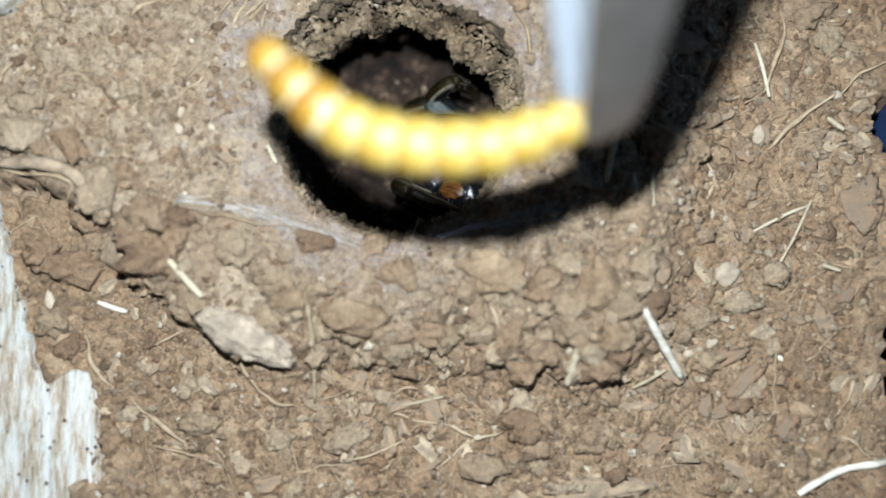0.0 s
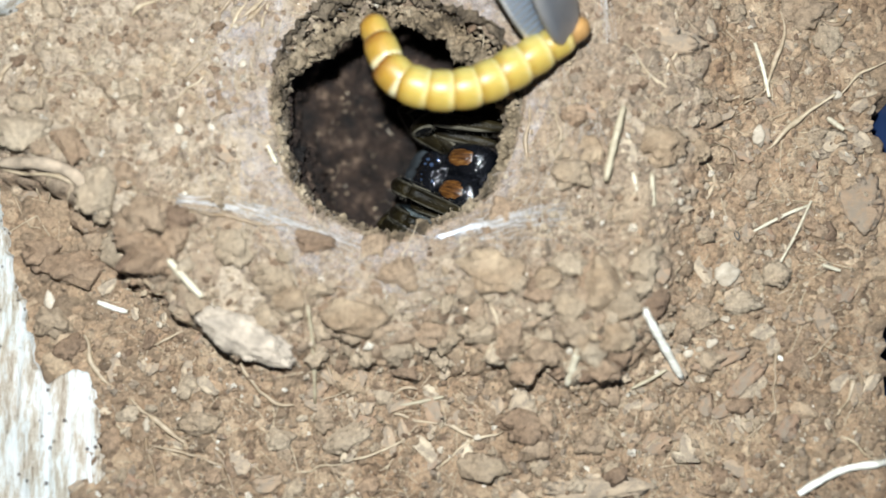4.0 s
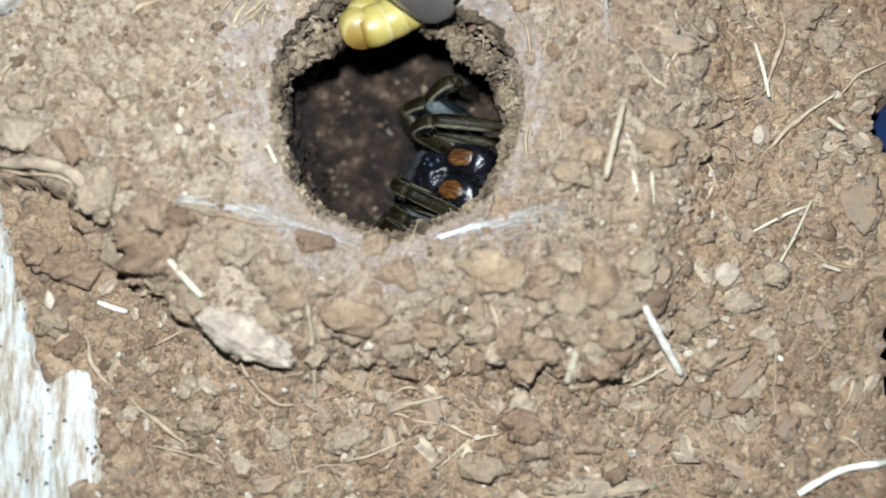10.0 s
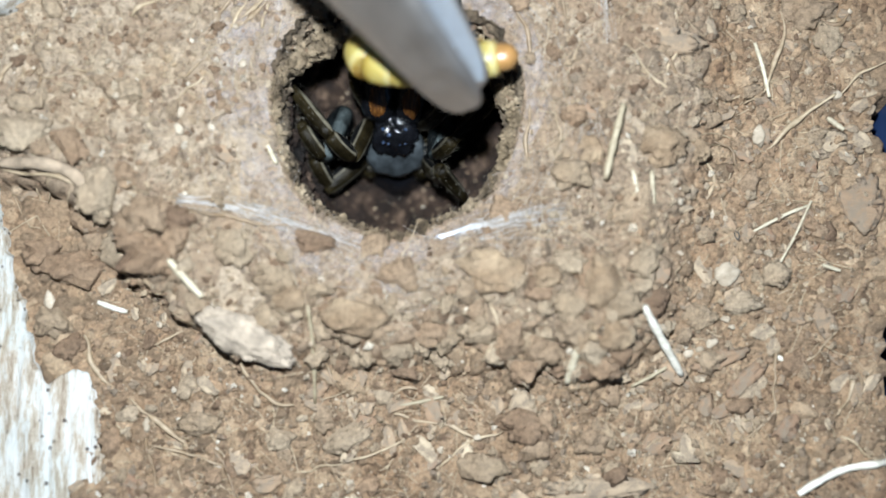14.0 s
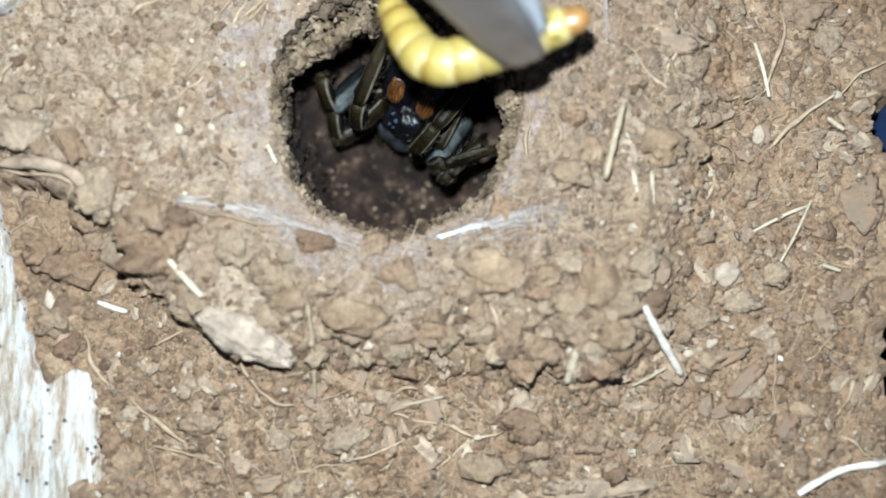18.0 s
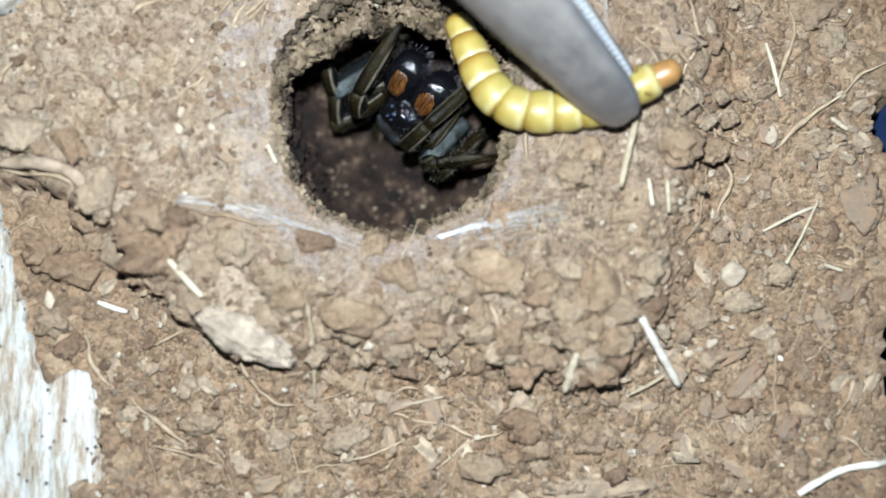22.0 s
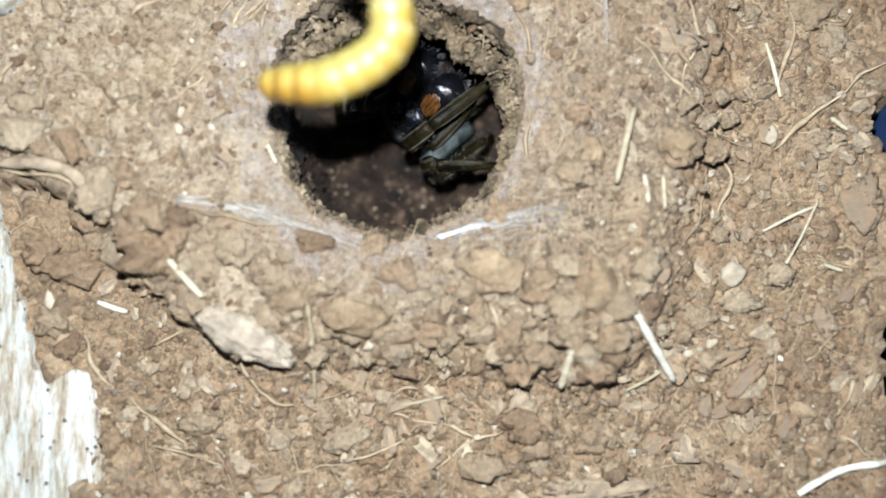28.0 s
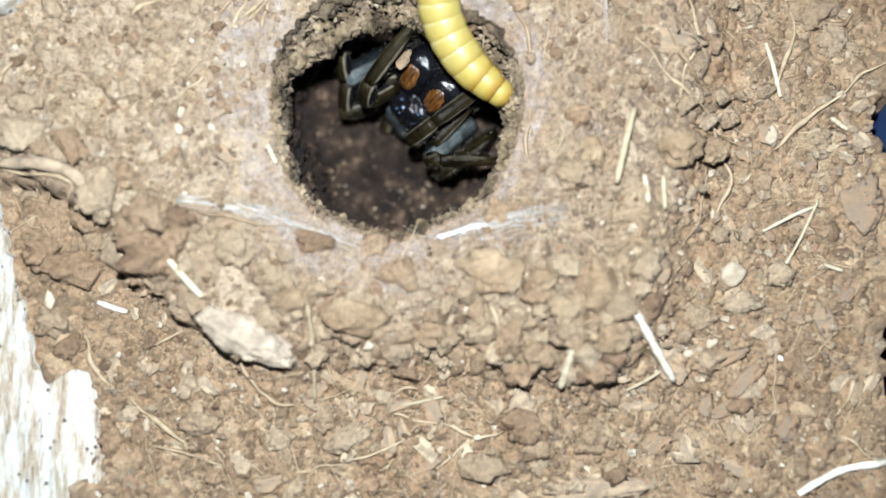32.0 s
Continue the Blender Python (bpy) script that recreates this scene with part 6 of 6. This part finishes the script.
WORM_K = [(16.8, (-3.7, 28.8, 6), (-3.7, 23.3, 8), (2.0, 22.4, 9), (9.9, 24.9, 10)), (17.2, (-4.3, 16.5, 5), (-5.4, 11.3, 6), (0.9, 10.8, 7), (10.7, 12.9, 9)),
          (17.35, (-7.3, 24.0, 4), (-7.2, 18.6, 6), (-0.2, 18.3, 7), (6.1, 20.5, 9)), (18.2, (2.4, 18.6, 6), (3.8, 11.9, 7), (10.5, 11.1, 8), (19.5, 13.6, 10)),
          (18.35, (2.4, 18.6, 6), (3.8, 11.9, 7), (10.5, 11.1, 8), (19.5, 13.6, 10)), (18.65, (-2.5, 17.4, 6), (-2.2, 12.8, 7), (3.2, 12.3, 8), (10.3, 16.3, 10)),
          (18.8, (-4.9, 13.6, 5), (-4.8, 8.6, 6), (0.9, 8.2, 7), (8.5, 11.6, 9)), (19.25, (-3.5, 24.9, 5), (-1.1, 17.7, 6), (4.4, 19.2, 7), (11.6, 23.6, 9))]
WORM_L = [(19.7, (3.8, 23.7, 6), (9.5, 16.3, 7), (15.1, 16.9, 8), (22.4, 22.4, 9)), (20.25, (-1.1, 23.7, 5), (0.1, 16.0, 6), (6.1, 16.0, 7), (12.7, 20.7, 9)),
          (23.1, (1.5, 17.4, 4), (3.8, 7.3, 4), (10.1, 5.9, 5), (18.6, 13.1, 7)), (23.2, (2.3, 20.7, 5), (5.3, 11.2, 5), (11.8, 10.7, 6), (20.8, 18.0, 8)),
          (23.3, (1.2, 24.1, 6), (5.6, 18.9, 6), (11.8, 19.2, 7), (21.5, 23.9, 8)), (23.4, (0.6, 24.3, 6), (5.3, 19.2, 6), (12.1, 19.2, 7), (22.6, 24.8, 8)), (23.7, (-0.5, 23.9, 7), (4.4, 20.7, 7), (10.6, 20.4, 8), (19.1, 26.5, 9)),
          (29.7, (6.8, 9.5, 8), (0.9, 11.3, 12), (-3.7, 15.5, 15), (-6.8, 23.5, 17)), (29.85, (-18.5, 12.1, 10), (-12.1, 15.5, 13), (-5.5, 19.3, 15), (-1.3, 24.6, 17))]
WORM_F = WORM_F + WORM_G + WORM_I + WORM_J + WORM_H
UP_LEFT = (0.62, 0.42, 0.87)
LATE = (0.72, 0.54, 0.55)
BACK = (1.0, 0.05, -0.85)
GRIP_A = [(0, (12.2, 6.6, 30), (11.6, 14.5, 42), BACK), (0.1, (11.3, 8.8, 28), (10.9, 16.9, 40), BACK),
          (0.2, (8.7, 11.3, 26), (8.8, 19.5, 38), BACK), (0.3, (8.8, 11.7, 25), (8.9, 20.0, 37), BACK),
          (0.4, (12.8, 10.6, 24), (12.5, 19.2, 36), BACK), (0.5, (15.8, 12.0, 22), (15.1, 20.8, 34), BACK),
          (0.6, (17.8, 14.1, 22), (16.9, 22.6, 34), BACK), (0.7, (15.5, 16.3, 21), (14.9, 24.8, 33), BACK),
          (0.8, (4.0, 16.4, 21), (4.8, 24.9, 33), BACK), (0.9, (2.3, 16.3, 20), (3.3, 25.0, 32), BACK),
          (1, (0.1, 17.5, 20), (1.3, 26.0, 32), BACK), (1.2, (0.8, 18.1, 18), (2.0, 27.0, 30), BACK),
          (1.4, (0.8, 19.2, 17), (2.0, 28.2, 29), BACK), (1.5, (3.4, 19.0, 17), (4.3, 27.9, 29), BACK),
          (1.6, (10.3, 19.3, 16), (10.5, 28.4, 28), BACK), (1.7, (17.1, 19.0, 15), (16.5, 28.4, 27), BACK),
          (1.8, (18.4, 20.4, 15), (17.7, 29.6, 27), BACK), (1.9, (20.7, 17.7, 14), (19.8, 27.4, 26), BACK)]
GRIP_A2 = [(2.0, (18.6, 19.9, 14), (17.5, 28.1, 26), BACK), (2.5, (20.4, 19.1, 13), (19.1, 27.6, 21), BACK),
          (3.0, (18.7, 12.6, 12), (14.6, 22.9, 19), BACK), (3.5, (13.1, 14.7, 9), (9.0, 25.2, 16), BACK)]
GRIP_A2 += [(2.8, (16.4, 14.5, 14), (12.3, 24.9, 21), BACK),
            (3.2, (14.4, 0.3, 22), (9.9, 10.3, 32), BACK),
            (3.4, (11.7, 13.4, 14), (7.6, 23.9, 21), BACK),
            (4.2, (10.6, 22.6, 9), (3.6, 32.8, 17), BACK),
            (4.9, (6.4, 27.0, 8.5), (-2.6, 36.8, 19), UP_LEFT)]
GRIP_B = [(5.5, (-0.8, 29.0, 7), (-10.6, 38.4, 19), UP_LEFT), (6.02, (-0.8, 29.0, 7), (-10.6, 38.4, 19), UP_LEFT)]
GRIP_C = [(6.2, (8.1, 16.9, 4), (-3.6, 27.9, 16), UP_LEFT), (6.4, (8.0, 11.0, 4), (-3.7, 22.0, 16), UP_LEFT),
          (6.6, (6.1, 4.4, 4), (-5.6, 15.4, 16), UP_LEFT), (6.8, (7.7, 1.0, 4), (-4.0, 12.0, 16), UP_LEFT),
          (7, (7.0, 13.5, 4), (-4.7, 24.5, 16), UP_LEFT), (7.2, (7.3, 19.1, 4), (-4.4, 30.1, 16), UP_LEFT),
          (7.4, (6.3, 13.5, 4), (-5.4, 24.5, 16), UP_LEFT), (7.6, (1.6, 17.6, 4), (-10.1, 28.6, 16), UP_LEFT),
          (7.8, (2.5, 18.8, 4), (-9.2, 29.8, 16), UP_LEFT), (8, (1.2, 22.5, 4), (-10.5, 33.5, 16), UP_LEFT),
          (8.2, (-1.4, 25.6, 4), (-13.1, 36.6, 16), UP_LEFT), (8.4, (-1.2, 25.0, 4), (-12.9, 36.0, 16), UP_LEFT),
          (8.6, (6.8, 16.7, 4), (-4.9, 27.7, 16), UP_LEFT), (8.8, (6.8, 16.1, 4), (-4.9, 27.1, 16), UP_LEFT),
          (9, (6.3, 13.9, 4), (-5.4, 24.9, 16), UP_LEFT), (9.2, (5.5, 13.7, 4), (-6.2, 24.7, 16), UP_LEFT),
          (9.4, (5.9, 14.9, 4), (-5.8, 25.9, 16), UP_LEFT), (9.6, (0.5, 13.2, 4), (-11.2, 24.2, 16), UP_LEFT),
          (9.8, (0.1, 19.7, 4), (-11.6, 30.7, 16), UP_LEFT), (10, (0.4, 24.7, 4), (-11.3, 35.7, 16), UP_LEFT),
          (10.2, (3.7, 19.0, 4), (-8.0, 30.0, 16), UP_LEFT), (10.4, (1.8, 13.2, 4), (-9.9, 24.2, 16), UP_LEFT),
          (10.6, (-0.1, 15.1, 4), (-11.8, 26.1, 16), UP_LEFT), (10.8, (4.0, 13.8, 4), (-7.7, 24.8, 16), UP_LEFT),
          (11, (4.4, 12.6, 4), (-7.3, 23.6, 16), UP_LEFT), (11.2, (1.2, 16.2, 4), (-10.5, 27.2, 16), UP_LEFT),
          (11.4, (3.3, 18.8, 4), (-8.4, 29.8, 16), UP_LEFT), (11.6, (5.0, 21.6, 4), (-6.7, 32.6, 16), UP_LEFT),
          (11.8, (6.1, 21.3, 4), (-5.6, 32.3, 16), UP_LEFT), (12, (1.9, 23.8, 4), (-9.8, 34.8, 16), UP_LEFT),
          (12.2, (4.0, 22.6, 4), (-7.7, 33.6, 16), UP_LEFT), (12.4, (7.3, 11.8, 4), (-4.4, 22.8, 16), UP_LEFT),
          (12.6, (1.7, 19.2, 4), (-10.0, 30.2, 16), UP_LEFT), (12.8, (2.0, 21.1, 4), (-9.7, 32.1, 16), UP_LEFT),
          (13, (3.8, 18.9, 6), (-7.9, 29.9, 18), UP_LEFT), (13.2, (6.9, 14.8, 6), (-4.8, 25.8, 18), UP_LEFT),
          (13.5, (3.6, 25.0, 6), (-8.1, 36.0, 18), UP_LEFT), (14.0, (2.9, 13.9, 9), (-7.2, 24.6, 21), UP_LEFT),
          (14.5, (3.0, 23.2, 8), (-6.5, 33.3, 20), UP_LEFT)]
GRIP_C += [(13.8, (2.5, 25.0, 7), (-8.7, 35.8, 19), UP_LEFT), (14.2, (7.7, 19.7, 7), (-3.5, 30.5, 19), UP_LEFT)]
GRIP_D = [(16.5, (10.8, 23.3, 8), (0.3, 33.5, 20), UP_LEFT), (17.0, (9.1, 17.4, 8), (-1.7, 28.2, 20), UP_LEFT), (17.5, (4.1, 18.6, 7), (-6.4, 29.2, 19), UP_LEFT),
          (18.0, (8.9, 18.5, 10), (-2.2, 28.6, 22), UP_LEFT), (18.5, (10.8, 16.0, 8), (-0.2, 27.2, 20), UP_LEFT), (19.0, (7.9, 10.3, 8), (-5.3, 22.4, 20), UP_LEFT),
          (19.5, (15.7, 19.8, 6), (2.9, 30.7, 18), LATE), (20.0, (18.6, 13.9, 6), (5.4, 26.5, 18), LATE), (20.5, (12.5, 13.1, 5), (-1.3, 25.7, 17), LATE),
          (21.0, (18.3, 14.3, 6), (5.2, 26.3, 18), LATE), (21.5, (20.1, 15.1, 6), (6.6, 26.9, 18), LATE), (22.0, (19.0, 13.2, 6), (5.5, 25.8, 18), LATE)]
GRIP_E = [(22.5, (17.4, 8.1, 5), (4.5, 21.4, 17), LATE), (23.0, (19.0, 6.0, 5), (4.3, 21.6, 17), LATE), (23.5, (25.2, 23.9, 8), (15.2, 33.5, 20), LATE),
          (24.0, (15.7, 27.6, 9), (5.9, 36.8, 21), LATE), (24.5, (6.3, 36.5, 14), (0.8, 42.3, 26), LATE), (25.0, (0.9, 16.6, 14), (-0.2, 27.1, 26), (0.9, 0.2, 0.6)),
          (25.5, (1.4, 13.3, 14), (-1.6, 24.1, 26), (0.9, 0.2, 0.6)), (26.8, (4.5, 42.8, 20), (1.6, 45.3, 32), LATE), (27.5, (3.6, 14.4, 20), (0.3, 23.5, 32), LATE), (27.7, (-0.5, 14.6, 20), (-4.2, 23.5, 32), LATE)]
GRIP_K = [(17.2, (5.8, 8.1, 6), (-6.1, 20.2, 18), UP_LEFT), (17.35, (3.3, 16.7, 6), (-8.4, 28.1, 18), UP_LEFT), (18.2, (14.8, 9.9, 8), (2.1, 21.5, 20), UP_LEFT),
          (18.35, (14.4, 9.9, 8), (1.8, 21.5, 20), UP_LEFT), (18.65, (7.6, 11.7, 8), (-4.4, 23.2, 20), UP_LEFT), (18.8, (5.3, 7.2, 6), (-6.6, 19.4, 18), UP_LEFT),
          (19.25, (10.6, 21.9, 7), (-1.9, 32.7, 19), UP_LEFT), (19.7, (20.3, 20.4, 7), (6.9, 31.3, 19), LATE), (20.25, (11.3, 19.5, 6), (-1.3, 30.7, 18), LATE),
          (23.1, (16.6, 7.5, 5), (3.5, 19.9, 17), LATE), (23.2, (18.1, 13.0, 6), (4.9, 24.8, 18), LATE), (23.3, (20.9, 22.2, 7), (7.5, 33.0, 19), LATE),
          (29.7, (-7.0, 23.0, 17), (-6.7, 30.6, 29), LATE), (29.85, (-1.0, 24.6, 17), (-0.7, 32.1, 29), LATE)]
GRIP_F = [(27.8, (-3.5, 20.1, 20), (-6.9, 27.2, 32), LATE), (28.0, (-5.6, 21.3, 23), (-8.8, 28.0, 35), LATE), (28.2, (-10.1, 19.6, 22), (-12.4, 26.7, 34), LATE),
          (28.4, (-3.2, 18.8, 20), (-3.8, 27.2, 32), LATE), (28.5, (-0.2, 22.0, 19), (-1.1, 29.6, 31), LATE), (29.0, (-2.2, 20.0, 18), (-4.2, 28.2, 30), LATE),
          (29.4, (-2.4, 22.6, 18), (-3.0, 30.6, 30), LATE), (30.0, (-3.3, 25.5, 16), (-2.1, 33.1, 28), LATE), (30.2, (-5.0, 25.7, 17), (-4.4, 33.0, 29), LATE),
          (30.4, (-10.2, 22.1, 15), (-8.7, 30.6, 27), LATE), (30.6, (-4.5, 26.2, 17), (-3.4, 33.5, 29), LATE), (31.0, (-1.9, 34.8, 14), (-1.7, 41.3, 26), LATE),
          (31.4, (-4.6, 28.8, 12), (-4.6, 36.2, 24), LATE), (32.0, (-0.8, 30.2, 10), (-0.2, 37.9, 22), LATE)]
motions()
